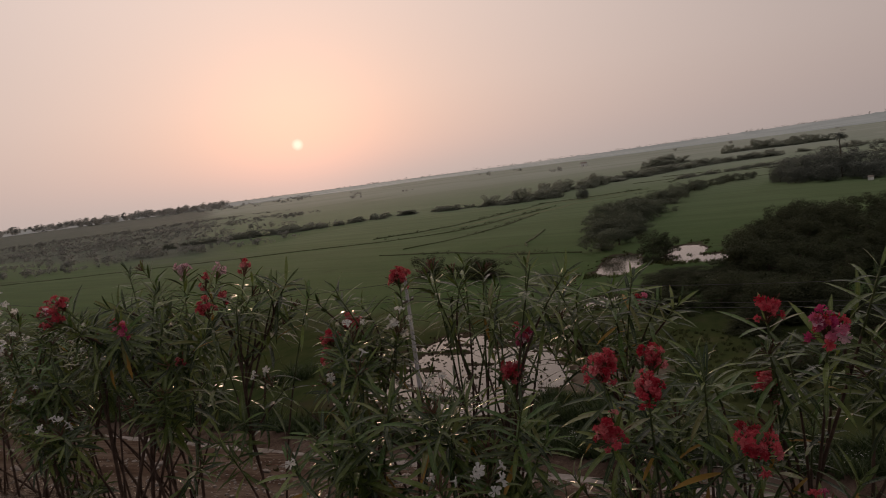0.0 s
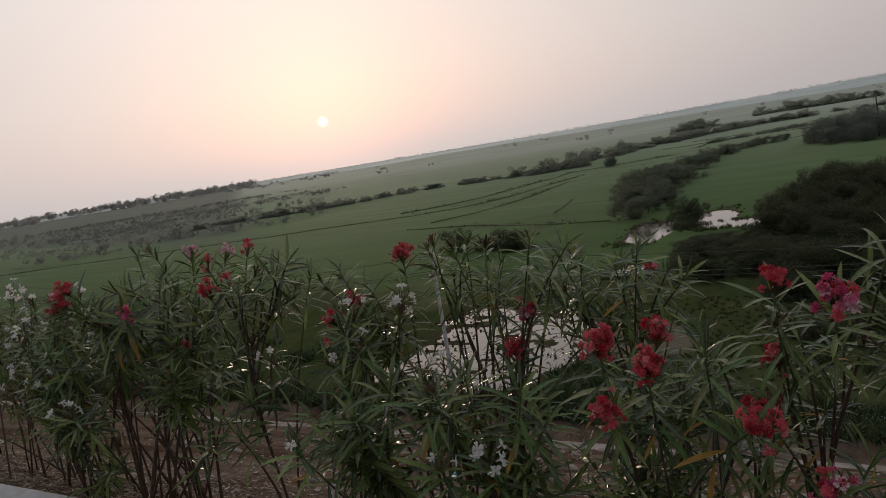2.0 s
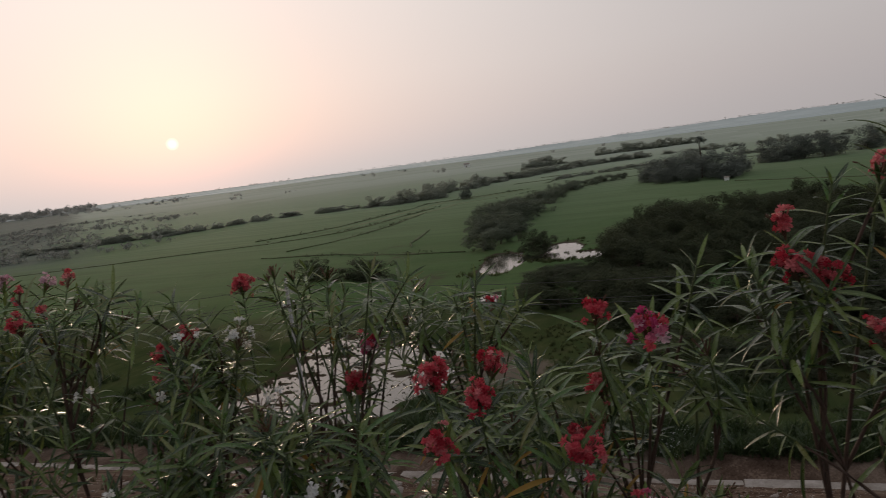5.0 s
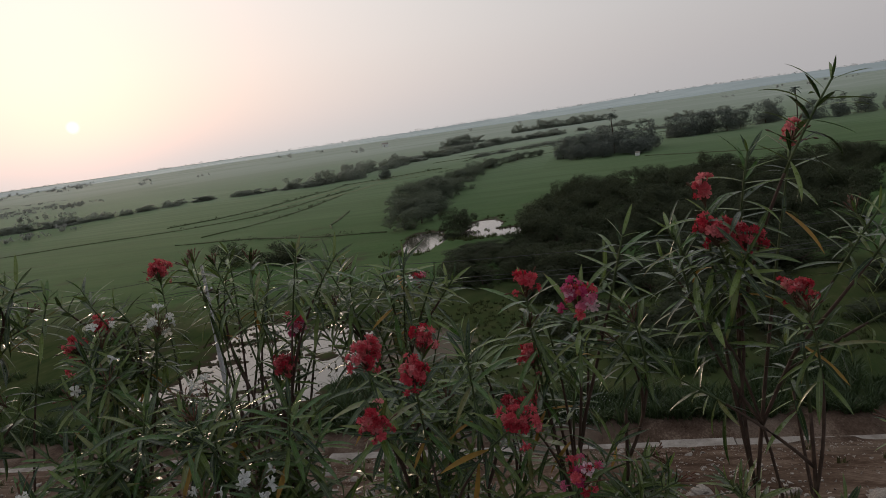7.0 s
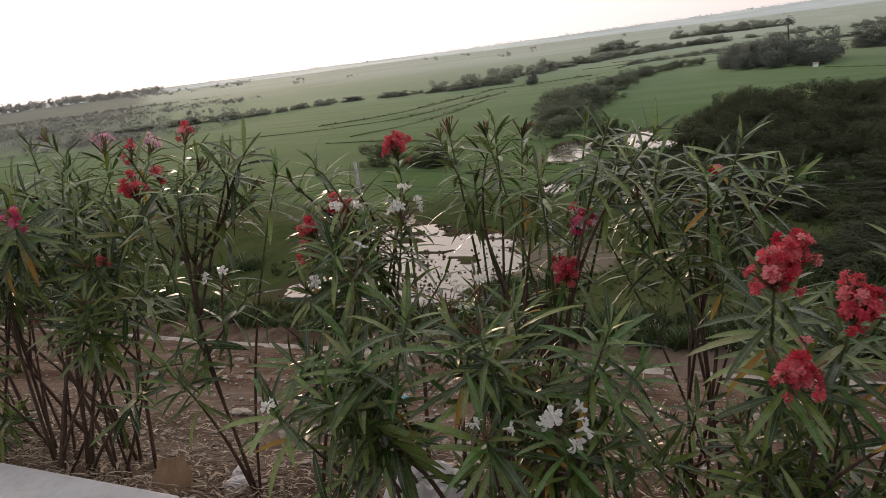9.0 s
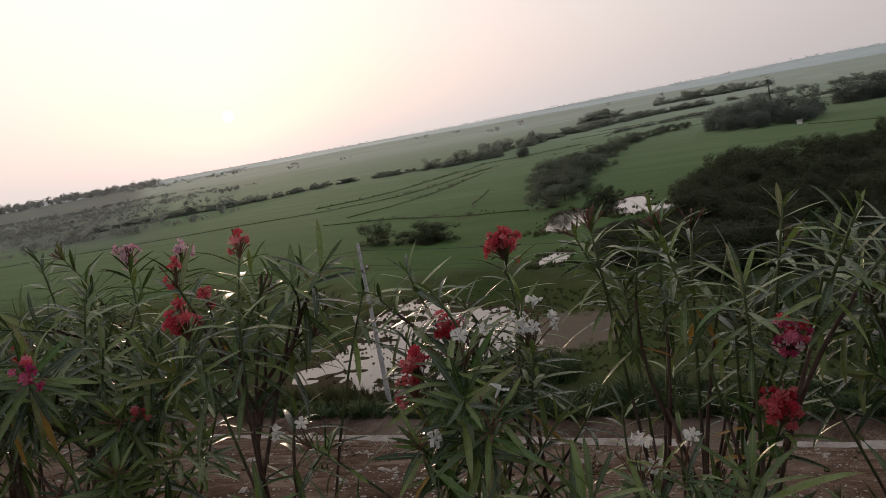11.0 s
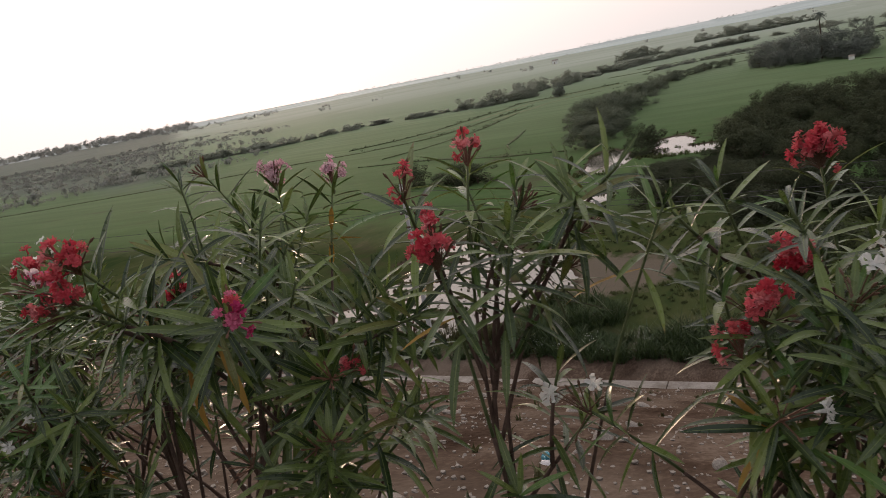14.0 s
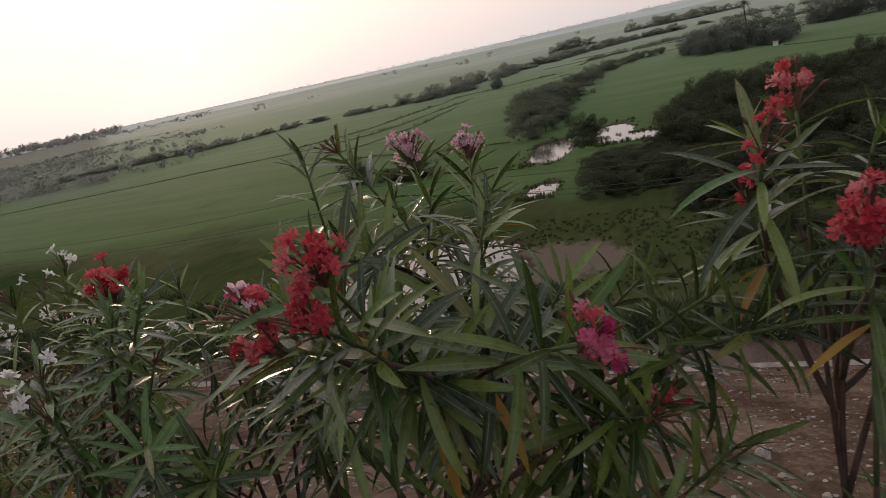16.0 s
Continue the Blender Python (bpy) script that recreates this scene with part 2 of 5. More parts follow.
    # bare mud flat beside the pond
    dx, dy = n.math("DIVIDE", n.math("ADD", x, 13.2), 5.0), n.math("DIVIDE", n.math("ADD", y, -45.0), 4.6)
    away = n.math("ADD", n.math("MULTIPLY", dx, dx), n.math("MULTIPLY", dy, dy))
    flat = n.math("MULTIPLY", n.math("SUBTRACT", n.math("ADD", 1.0, n.math("MULTIPLY", n.math("SUBTRACT", mid, 0.5), 2.2)), away), 2.5, True)
    col = n.mix(n.math("MULTIPLY", flat, 0.85), col, n.mix(fine, (0.1, 0.078, 0.06), (0.19, 0.155, 0.125)))
    # mud under and round the water
    wet = n.math("MULTIPLY", n.math("SUBTRACT", -13.03, z), 12.0, True)
    col = n.mix(wet, col, (0.06, 0.045, 0.032))
    rel = n.math("ADD", n.math("MULTIPLY", mid, 0.5), n.math("MULTIPLY", fine, 0.5))
    p = n.add("ShaderNodeBsdfPrincipled", Roughness=0.95)
    n.link(col, p.inputs["Base Color"])
    n.link(n.math("MULTIPLY", n.math("MULTIPLY", n.math("SUBTRACT", edge2, 55.0), 0.05, True), 0.06), p.inputs["Specular IOR Level"])
    n.link(n.bump(rel, 0.4, 0.06), p.inputs["Normal"])
    out = n.add("ShaderNodeOutputMaterial")
    n.link(p.outputs[0], out.inputs[0])
    return m


def water_material():
    m, n = material("still_water")
    pos = n.add("ShaderNodeNewGeometry").outputs["Position"]
    ripple = n.noise(pos, 2.2, 4)
    col = n.ramp(n.noise(pos, 0.3, 4), [(0.4, (0.03, 0.026, 0.018)), (0.7, (0.07, 0.06, 0.04))])
    finish(n, col, 0.06, n.bump(ripple, 0.3, 0.03), 0.6)
    return m


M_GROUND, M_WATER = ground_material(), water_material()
M_LEAF = oleander_leaf("oleander_leaf", (0.016, 0.039, 0.008), (0.225, 0.31, 0.075), (0.25, 0.31, 0.1))
M_LEAF_YOUNG = oleander_leaf("young_leaf", (0.06, 0.135, 0.026), (0.13, 0.22, 0.055), (0.22, 0.3, 0.1))
M_LEAF_OLD = leafy("yellowed_leaf", (0.3, 0.17, 0.03), (0.42, 0.26, 0.06), 0.6, 0.3, 0.25)
M_LEAF_MASS = oleander_leaf("oleander_leaf_mass", (0.016, 0.039, 0.008), (0.225, 0.31, 0.075), (0.25, 0.31, 0.1), True)
M_STEM = plain("oleander_bark", (0.045, 0.028, 0.021), (0.11, 0.072, 0.055), 22.0, 0.75, 0.4, 0.004)
M_SHOOT = plain("green_shoot", (0.05, 0.075, 0.03), (0.1, 0.12, 0.05), 30.0, 0.6, 0.2, 0.002)
PETALS = {
    "red": leafy("red_petal", (0.48, 0.02, 0.045), (0.78, 0.17, 0.2), 0.55, 0.25, 0.45),
    "coral": leafy("coral_petal", (0.58, 0.08, 0.1), (0.84, 0.36, 0.37), 0.55, 0.25, 0.45),
    "magenta": leafy("magenta_petal", (0.52, 0.035, 0.16), (0.82, 0.3, 0.42), 0.55, 0.25, 0.45),
    "pink": leafy("pale_pink_petal", (0.74, 0.4, 0.5), (0.86, 0.74, 0.76), 0.55, 0.25, 0.45),
    "white": leafy("white_petal", (0.78, 0.79, 0.78), (0.86, 0.86, 0.83), 0.55, 0.25, 0.6),
}
M_BUD = leafy("flower_bud", (0.1, 0.06, 0.035), (0.2, 0.09, 0.06), 0.55, 0.3, 0.1)
M_SCRUB = leafy("scrub_leaf", (0.058, 0.07, 0.04), (0.092, 0.107, 0.062), 0.8, 0.1, 0.45, 2.0, island=True)
M_WILLOW = leafy("grey_shrub_leaf", (0.135, 0.16, 0.115), (0.18, 0.205, 0.15), 0.8, 0.15, 0.5, 2.0, island=True)
# farm trees and hedges: leaf colour lightened and greyed to imitate haze
M_TREE = leafy("hazed_tree_leaf", (0.17, 0.195, 0.17), (0.215, 0.235, 0.205), 0.8, 0.15, 0.5, 2.0, island=True)
M_HEDGE = leafy("hazed_hedge_leaf", (0.33, 0.36, 0.295), (0.4, 0.425, 0.355), 0.8, 0.15, 0.5, 2.0, island=True)
M_WEED = leafy("weed_leaf", (0.035, 0.062, 0.022), (0.08, 0.115, 0.042), 0.55, 0.3, 0.2, 5.0, island=True)
M_REED = leafy("reed_blade", (0.05, 0.055, 0.022), (0.13, 0.12, 0.055), 0.6, 0.25, 0.2, 5.0, island=True)
M_MARSH = leafy("marsh_blade", (0.072, 0.094, 0.037), (0.104, 0.122, 0.053), 0.8, 0.1, 0.45, 5.0, island=True)
# furthest woods and scrub: haze painted in as very pale leaf colours
M_FAR_TREE = leafy("hazed_woods_leaf", (0.34, 0.345, 0.32), (0.4, 0.405, 0.38), 0.8, 0.15, 0.5, 2.0, island=True)
M_HAZED_SCRUB = leafy("hazed_scrub_leaf", (0.31, 0.325, 0.295), (0.36, 0.37, 0.34), 0.8, 0.15, 0.5, 2.0, island=True)
M_TRUNK = plain("tree_bark", (0.05, 0.038, 0.03), (0.12, 0.09, 0.07), 3.0, 0.9, 0.5, 0.03)
M_CONCRETE = plain("weathered_concrete", (0.38, 0.38, 0.385), (0.56, 0.56, 0.56), 3.0, 0.85, 0.35, 0.006, 0.2, (0.2, 0.19, 0.175))
M_PALE_CONCRETE = plain("pale_drain_concrete", (0.17, 0.142, 0.118), (0.38, 0.345, 0.31), 1.6, 0.9, 0.5, 0.03, 0.15, (0.13, 0.1, 0.078))
M_ASPHALT = plain("asphalt", (0.035, 0.035, 0.036), (0.07, 0.068, 0.066), 14.0, 0.9, 0.6, 0.008)
M_LITTER = leafy("dead_leaf", (0.05, 0.034, 0.024), (0.6, 0.49, 0.38), 0.8, 0.2, 0.1, 30.0, island=True)
M_STONE = plain("pale_stone", (0.15, 0.125, 0.105), (0.36, 0.32, 0.28), 12.0, 0.85, 0.5, 0.01)
M_BAG = plain("thin_white_plastic", (0.5, 0.47, 0.47), (0.72, 0.69, 0.69), 9.0, 0.4, 0.5, 0.01, 0.5)
M_BLUE = plain("blue_plastic", (0.03, 0.16, 0.2), (0.08, 0.3, 0.36), 12.0, 0.45, 0.4, 0.01, 0.4)
M_CARD = plain("damp_cardboard", (0.16, 0.1, 0.06), (0.28, 0.19, 0.12), 9.0, 0.9, 0.3, 0.006)
M_WIRE = plain("aluminium_wire", (0.07, 0.07, 0.07), (0.12, 0.12, 0.12), 5.0, 0.8, 0.0, 0.001)
M_WHITEWASH = plain("whitewash", (0.66, 0.66, 0.64), (0.8, 0.8, 0.78), 0.6, 0.8, 0.2, 0.02)


# ---- mesh helpers ----
def mesh_of(name, verts, faces, mat, smooth=False):
    me = bpy.data.meshes.new(name)
    me.from_pydata([tuple(v) for v in verts], [], faces)
    me.materials.append(mat)
    if smooth:
        me.polygons.foreach_set("use_smooth", [True] * len(me.polygons))
    me.update()
    return me


def from_bm(name, bm, mat, smooth=False):
    me = bpy.data.meshes.new(name)
    bm.to_mesh(me)
    bm.free()
    me.materials.append(mat)
    if smooth:
        me.polygons.foreach_set("use_smooth", [True] * len(me.polygons))
    return me


def child(name, data, parent, label="", m=None):
    ob = new(name, data)
    ob.parent = parent
    if m is not None:
        ob.matrix_local = m
    return tagged(ob, label)


def tube(points, radii, sides=6):
    """Vertices and faces of a tapered tube through points."""
    verts, faces = [], []
    for i, p in enumerate(points):
        d = (points[min(i + 1, len(points) - 1)] - points[max(i - 1, 0)]).normalized()
        u = d.orthogonal().normalized()
        w = d.cross(u)
        for k in range(sides):
            a = math.tau * k / sides
            verts.append(p + radii[i] * (math.cos(a) * u + math.sin(a) * w))
    for i in range(len(points) - 1):
        for k in range(sides):
            a, b = i * sides + k, i * sides + (k + 1) % sides
            faces.append((a, b, b + sides, a + sides))
    faces.append(tuple(range(sides))[::-1])
    faces.append(tuple(range((len(points) - 1) * sides, len(points) * sides)))
    return verts, faces


def merged(pieces):
    verts, faces = [], []
    for v, f in pieces:
        o = len(verts)
        verts += list(v)
        faces += [tuple(i + o for i in q) for q in f]
    return verts, faces


def frame_of(p, along, normal):
    """A matrix at p with y along and z near normal."""
    y = along.normalized()
    x = y.cross(normal)
    x = x.normalized() if x.length > 1e-4 else y.orthogonal().normalized()
    z = x.cross(y)
    return Matrix(((x.x, y.x, z.x, p.x), (x.y, y.y, z.y, p.y), (x.z, y.z, z.z, p.z), (0, 0, 0, 1)))


# ---- the ground: bank, berm and fields in one sheet ----
KERB_Y, KERB_Z, FIELD_Z, TOE_Y = 2.69, -0.25, -13.0, 29.3
PONDS = [(-23.1, 45.2, 7.2, 10.0), (-23.2, 91.0, 2.8, 8.2), (-16.0, 97.4, 2.8, 8.2), (-12.8, 91.8, 3.8, 3.4), (-19.2, 68.0, 1.6, 3.2), (-11.0, 67.0, 0.8, 1.7)]


def pond_depth(x, y):
    d = 0.0
    for px, py, rx, ry in PONDS:
        if abs(x - px) < 2 * rx and abs(y - py) < 2 * ry:
            sx = x + 0.2 * (y - py) if rx > 6 else x
            r = (abs((sx - px) / rx) ** 3 + abs((y - py) / ry) ** 3) ** (1 / 3)
            r += 0.46 * noise.noise((x * 0.22, y * 0.16, 3)) + 0.2 * noise.noise((x * 0.9, y * 0.7, 8))
            q = min(1.0, max(0.0, (1.08 - r) * 3.0))
            if rx > 6:      # mud banks lying in the shallow water
                bar = noise.noise((x * 0.28 + 5, y * 0.85, 12)) + 0.5 * noise.noise((x * 0.7, y * 1.7, 14))
                q *= 1.0 - 0.85 * min(1.0, max(0.0, (bar - 0.12) * 5.0))
            d = max(d, q)
    return d


def ground_z(x, y):
    rough = 0.07 * noise.noise((x * 0.8, y * 0.8, 0)) + 0.03 * noise.noise((x * 3.1, y * 3.1, 5))
    if y <= KERB_Y:
        return -0.6
    if y < TOE_Y:
        t = (y - KERB_Y) / (TOE_Y - KERB_Y)
        base = KERB_Z - 0.07 + (FIELD_Z - KERB_Z + 0.07) * t
        return base + rough * min(1.0, (y - KERB_Y) * 0.6)
    fade = 1.0 if y < 120 else 0.3
    return FIELD_Z + (0.6 * rough + 0.1 * noise.noise((x * 0.15, y * 0.15, 2))) * fade - 0.4 * pond_depth(x, y)


def spread(lo, hi, step, growth, far):
    """Coordinates: even steps from lo to hi, growing steps beyond, out to far on the sides asked for."""
    mid = list(np.arange(lo, hi + 1e-6, step))
    s, v, right = step, mid[-1], []
    while v < far:
        s *= growth
        v += s
        right.append(v)
    return mid, right


def make_ground():
    mid, out = spread(-45.0, 30.0, 0.5, 1.12, 4600)
    xs = [-(v - 30.0) - 45.0 for v in out][::-1] + mid + out
    ym, yo = spread(KERB_Y, 110.0, 0.6, 1.1, 4600)
    ys = [-40.0, KERB_Y - 0.001] + ym + yo
    verts = [(x, y, ground_z(x, y)) for y in ys for x in xs]
    w = len(xs)
    faces = [(j * w + i, j * w + i + 1, (j + 1) * w + i + 1, (j + 1) * w + i) for j in range(len(ys) - 1) for i in range(w - 1)]
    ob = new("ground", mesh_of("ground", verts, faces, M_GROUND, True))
    tagged(ob, "bare brown earth bank falling to wide green paddy fields", "ground", kind="structure")


make_ground()


def make_water():
    for i, (px, py, rx, ry) in enumerate(PONDS):
        k = 40
        verts = [(px + 1.5 * rx * math.cos(a), py + 1.5 * ry * math.sin(a), FIELD_Z - 0.16 - 0.006 * i) for a in np.linspace(0, math.tau, k, False)]
        ob = new("water", mesh_of("water", verts, [tuple(range(k))], M_WATER))
        tagged(ob, "still shallow pond mirroring the pale evening sky", "pond", "ponds in the low ground", "structure")


make_water()


def box_bm(x0, x1, y0, y1, z0, z1, bevel=0.0):
    bm = bmesh.new()
    bmesh.ops.create_cube(bm, size=1)
    bmesh.ops.transform(bm, matrix=Matrix.LocRotScale(((x0 + x1) / 2, (y0 + y1) / 2, (z0 + z1) / 2), None, (x1 - x0, y1 - y0, z1 - z0)), verts=bm.verts)
    if bevel:
        bmesh.ops.bevel(bm, geom=bm.edges[:], offset=bevel, segments=2, profile=0.6, affect="EDGES")
    return bm


def make_roadside():
    bm = box_bm(-60, 60, -12, KERB_Y - 0.42, -0.55, -0.4)
    tagged(new("road", from_bm("road", bm, M_ASPHALT)), "dark worn asphalt road on top of the bank", "road", kind="structure")
    kerb = new("kerb", None)
    tagged(kerb, "grey weathered concrete kerb along the planted verge", "kerb", kind="structure")
    rnd = random.Random(4)
    for i in range(30):
        x0 = -41.3 + i * 3.0
        bm = box_bm(x0 + 0.004, x0 + 2.996, KERB_Y - 0.42, KERB_Y - 0.01, -0.6, KERB_Z + rnd.uniform(-0.006, 0.004), 0.014)
        child("kerb_block", from_bm("kerb_block", bm, M_CONCRETE), kerb)
    drain = new("toe_drain", None)
    tagged(drain, "low pale concrete edging at the foot of the bank", "edging", kind="structure")
    for i in range(60):
        x0 = -100 + i * 3.0
        z = FIELD_Z + rnd.uniform(-0.015, 0.015)
        bm = box_bm(x0 + 0.02, x0 + 2.98, TOE_Y - 0.6 + rnd.uniform(-0.05, 0.05), TOE_Y + 0.4 + rnd.uniform(-0.08, 0.08), z - 0.4, z + 0.1 + rnd.uniform(-0.06, 0.03), 0.03)
        child("edging_block", from_bm("edging_block", bm, M_PALE_CONCRETE), drain)


make_roadside()


# ---- distant land ----
def leaf_cloud(rnd, lobes, count, size, floor=0.0, flat=0.6):
    """Leaf quads scattered through lumpy lobes (centre, radius)."""
    verts, faces = [], []
    weights = [r * r for _, r in lobes]
    for c, r in rnd.choices(lobes, weights, k=count):
        d = Vector((rnd.gauss(0, 1), rnd.gauss(0, 1), rnd.gauss(0, 1))).normalized()
        p = Vector(c) + d * r * rnd.uniform(0.55, 1.08) * (1 + 0.25 * noise.noise(d * 2.5 + Vector(c)))
        if p.z < floor:
            p.z = floor + rnd.uniform(0, 0.1)
        n = (d * 0.6 + Vector((rnd.uniform(-0.7, 0.7), rnd.uniform(-0.7, 0.7), rnd.uniform(0.1, 1.3)))).normalized()
        u = n.orthogonal().normalized()
        u = (Matrix.Rotation(rnd.uniform(0, math.tau), 3, n) @ u)
        w = n.cross(u)
        s = size * rnd.uniform(0.6, 1.4)
        o = len(verts)
        verts += [p - u * s, p + w * s * flat, p + u * s, p - w * s * flat + n * s * 0.2]
        faces.append((o, o + 1, o + 2, o + 3))
    return verts, faces


def make_plant(name, seed, mat, lobes, count, size, trunk_h, trunk_r, label, category, group):
    """A shrub or tree of unit height: tapered trunk with limbs, and a crown of small leaves."""
    rnd = random.Random(seed)
    ob = new(name, None)
    tagged(ob, label, category, group)
    pieces = [tube([Vector((0, 0, -0.03)), Vector((0.02, 0, trunk_h * 0.6)), Vector((0, 0.02, trunk_h))], [trunk_r, trunk_r * 0.8, trunk_r * 0.6])]
    for c, r in lobes[:6]:
        a, b = Vector((0, 0, trunk_h * rnd.uniform(0.5, 1.0))), Vector(c)
        pieces.append(tube([a, (a + b) / 2 + Vector((0, 0, 0.03)), b], [trunk_r * 0.55, trunk_r * 0.4, trunk_r * 0.15], 5))
    child("trunk", mesh_of("trunk", *merged(pieces), M_TRUNK), ob)
    v, f = leaf_cloud(rnd, lobes, count, size)
    child("crown", mesh_of("crown", v, f, mat), ob)
    return ob


def lobes_for(seed, n, spread_r, z0, z1, r0, r1):
    rnd = random.Random(seed)
    out = []
    for _ in range(n):
        a, q = rnd.uniform(0, math.tau), spread_r * math.sqrt(rnd.random())
        out.append(((q * math.cos(a), q * math.sin(a), rnd.uniform(z0, z1)), rnd.uniform(r0, r1)))
    return out


def planted(protos, rnd, spots):
    """Copies of the prototypes at (x, y, height, width), the first of each kind being moved itself."""
    used = set()
    for x, y, h, w in spots:
        i = rnd.randrange(len(protos))
        m = Matrix.Translation((x, y, ground_z(x, y) - 0.05)) @ Matrix.Rotation(rnd.uniform(0, math.tau), 4, "Z") @ Matrix.Diagonal((w, w, h, 1))
        if i in used:
            copy_thing(protos[i], m @ Matrix.Diagonal((*(1 / s for s in protos[i].scale), 1)))
        else:
            used.add(i)
            protos[i].matrix_basis = m
    for i, p in enumerate(protos):
        if i not in used:
            for o in (*p.children_recursive, p):
                bpy.data.objects.remove(o)


def along(rnd, line, step, width, h, w):
    """Spots scattered along a polyline."""
    out = []
    for (ax, ay), (bx, by) in zip(line, line[1:]):
        k = max(1, int(math.hypot(bx - ax, by - ay) / step))
        for i in range(k):
            t = (i + rnd.random()) / k
            out.append((ax + (bx - ax) * t + rnd.gauss(0, width), ay + (by - ay) * t + rnd.gauss(0, width), rnd.uniform(*h), rnd.uniform(*w)))
    return out


def make_shrubs():
    rnd = random.Random(21)
    label, group = "dense dark green thorn shrub on low wet ground", "shrubs along the stream"
    protos = [make_plant("shrub", 30 + i, M_SCRUB, lobes_for(40 + i, 22, 0.5, 0.06, 0.8, 0.07, 0.22), 5200, 0.019, 0.35, 0.02, label, "shrub", group) for i in range(4)]
    pale = [make_plant("shrub", 130 + i, M_WILLOW, lobes_for(140 + i, 22, 0.5, 0.06, 0.8, 0.07, 0.22), 5200, 0.019, 0.35, 0.02, "grey-green bushy shrub beside the stream", "shrub", group) for i in range(3)]
    spots = along(rnd, [(-27, 106), (-33, 128), (-36, 155), (-36, 190)], 3.0, 2.8, (2.8, 4.6), (4.5, 7.5))
    spots += along(rnd, [(-36, 190), (-33, 220), (-22, 244), (-9, 252), (8, 258)], 4.0, 1.5, (2.0, 3.2), (4.0, 6.0))
    planted(pale, rnd, spots)
    spots = []
    # the thicket by the water on the near side
    for _ in range(230):
        y = rnd.uniform(58, 130)
        x = rnd.uniform(-15 if y < 84 else -8.5 + (y - 84) * 0.06, 20 + (y - 58) * 0.35)
        if pond_depth(x, y) > 0.05 or math.hypot(x + 13, y - 95) < 6.5:
            continue
        spots.append((x, y, rnd.uniform(1.6, 4.6), rnd.uniform(2.8, 5.6)))
    spots += [(-18.9, 92.0, 2.2, 3.0), (-18.4, 97.0, 3.0, 4.0), (-20.2, 99.0, 3.2, 4.0), (-12.5, 80.0, 3.0, 5.0), (-9.0, 84.0, 3.6, 5.0), (-6.0, 78.0, 4.0, 6.0),
              (-14.5, 79.0, 2.2, 4.0), (-7.0, 66.0, 2.8, 4.5), (-10.5, 62.0, 2.0, 3.4), (-3.0, 60.0, 3.0, 5.0), (-8.0, 91.0, 3.2, 4.4)]
    spots += [(-49.0, 87.0, 3.6, 5.0), (-40.8, 85.5, 3.0, 5.4), (-38.0, 84.0, 2.6, 4.6), (-43.5, 86.5, 2.2, 4.4)]
    for _ in range(34):         # low thorn bushes between the thicket and the bank
        x, y = rnd.uniform(-5, 26), rnd.uniform(42, 61)
        spots.append((x, y, rnd.uniform(1.0, 2.4), rnd.uniform(3.5, 6.0)))
    kept = []
    for x, y, h, w in spots:
        for cx in (0.7, -0.9, -2.5):        # low growth only between the road and the open water
            at = cx + (x - cx) * 90 / y
            if 50 < y < 92 and -29 < at - 0.5 * w and at + 0.5 * w < -7.5 or 50 < y < 92 and -27 < at < -9.5:
                h = min(h, 11.0 * (1 - y / 87.0))
        if h > 0.7:
            kept.append((x, y, h, w))
    planted(protos, rnd, kept)


make_shrubs()


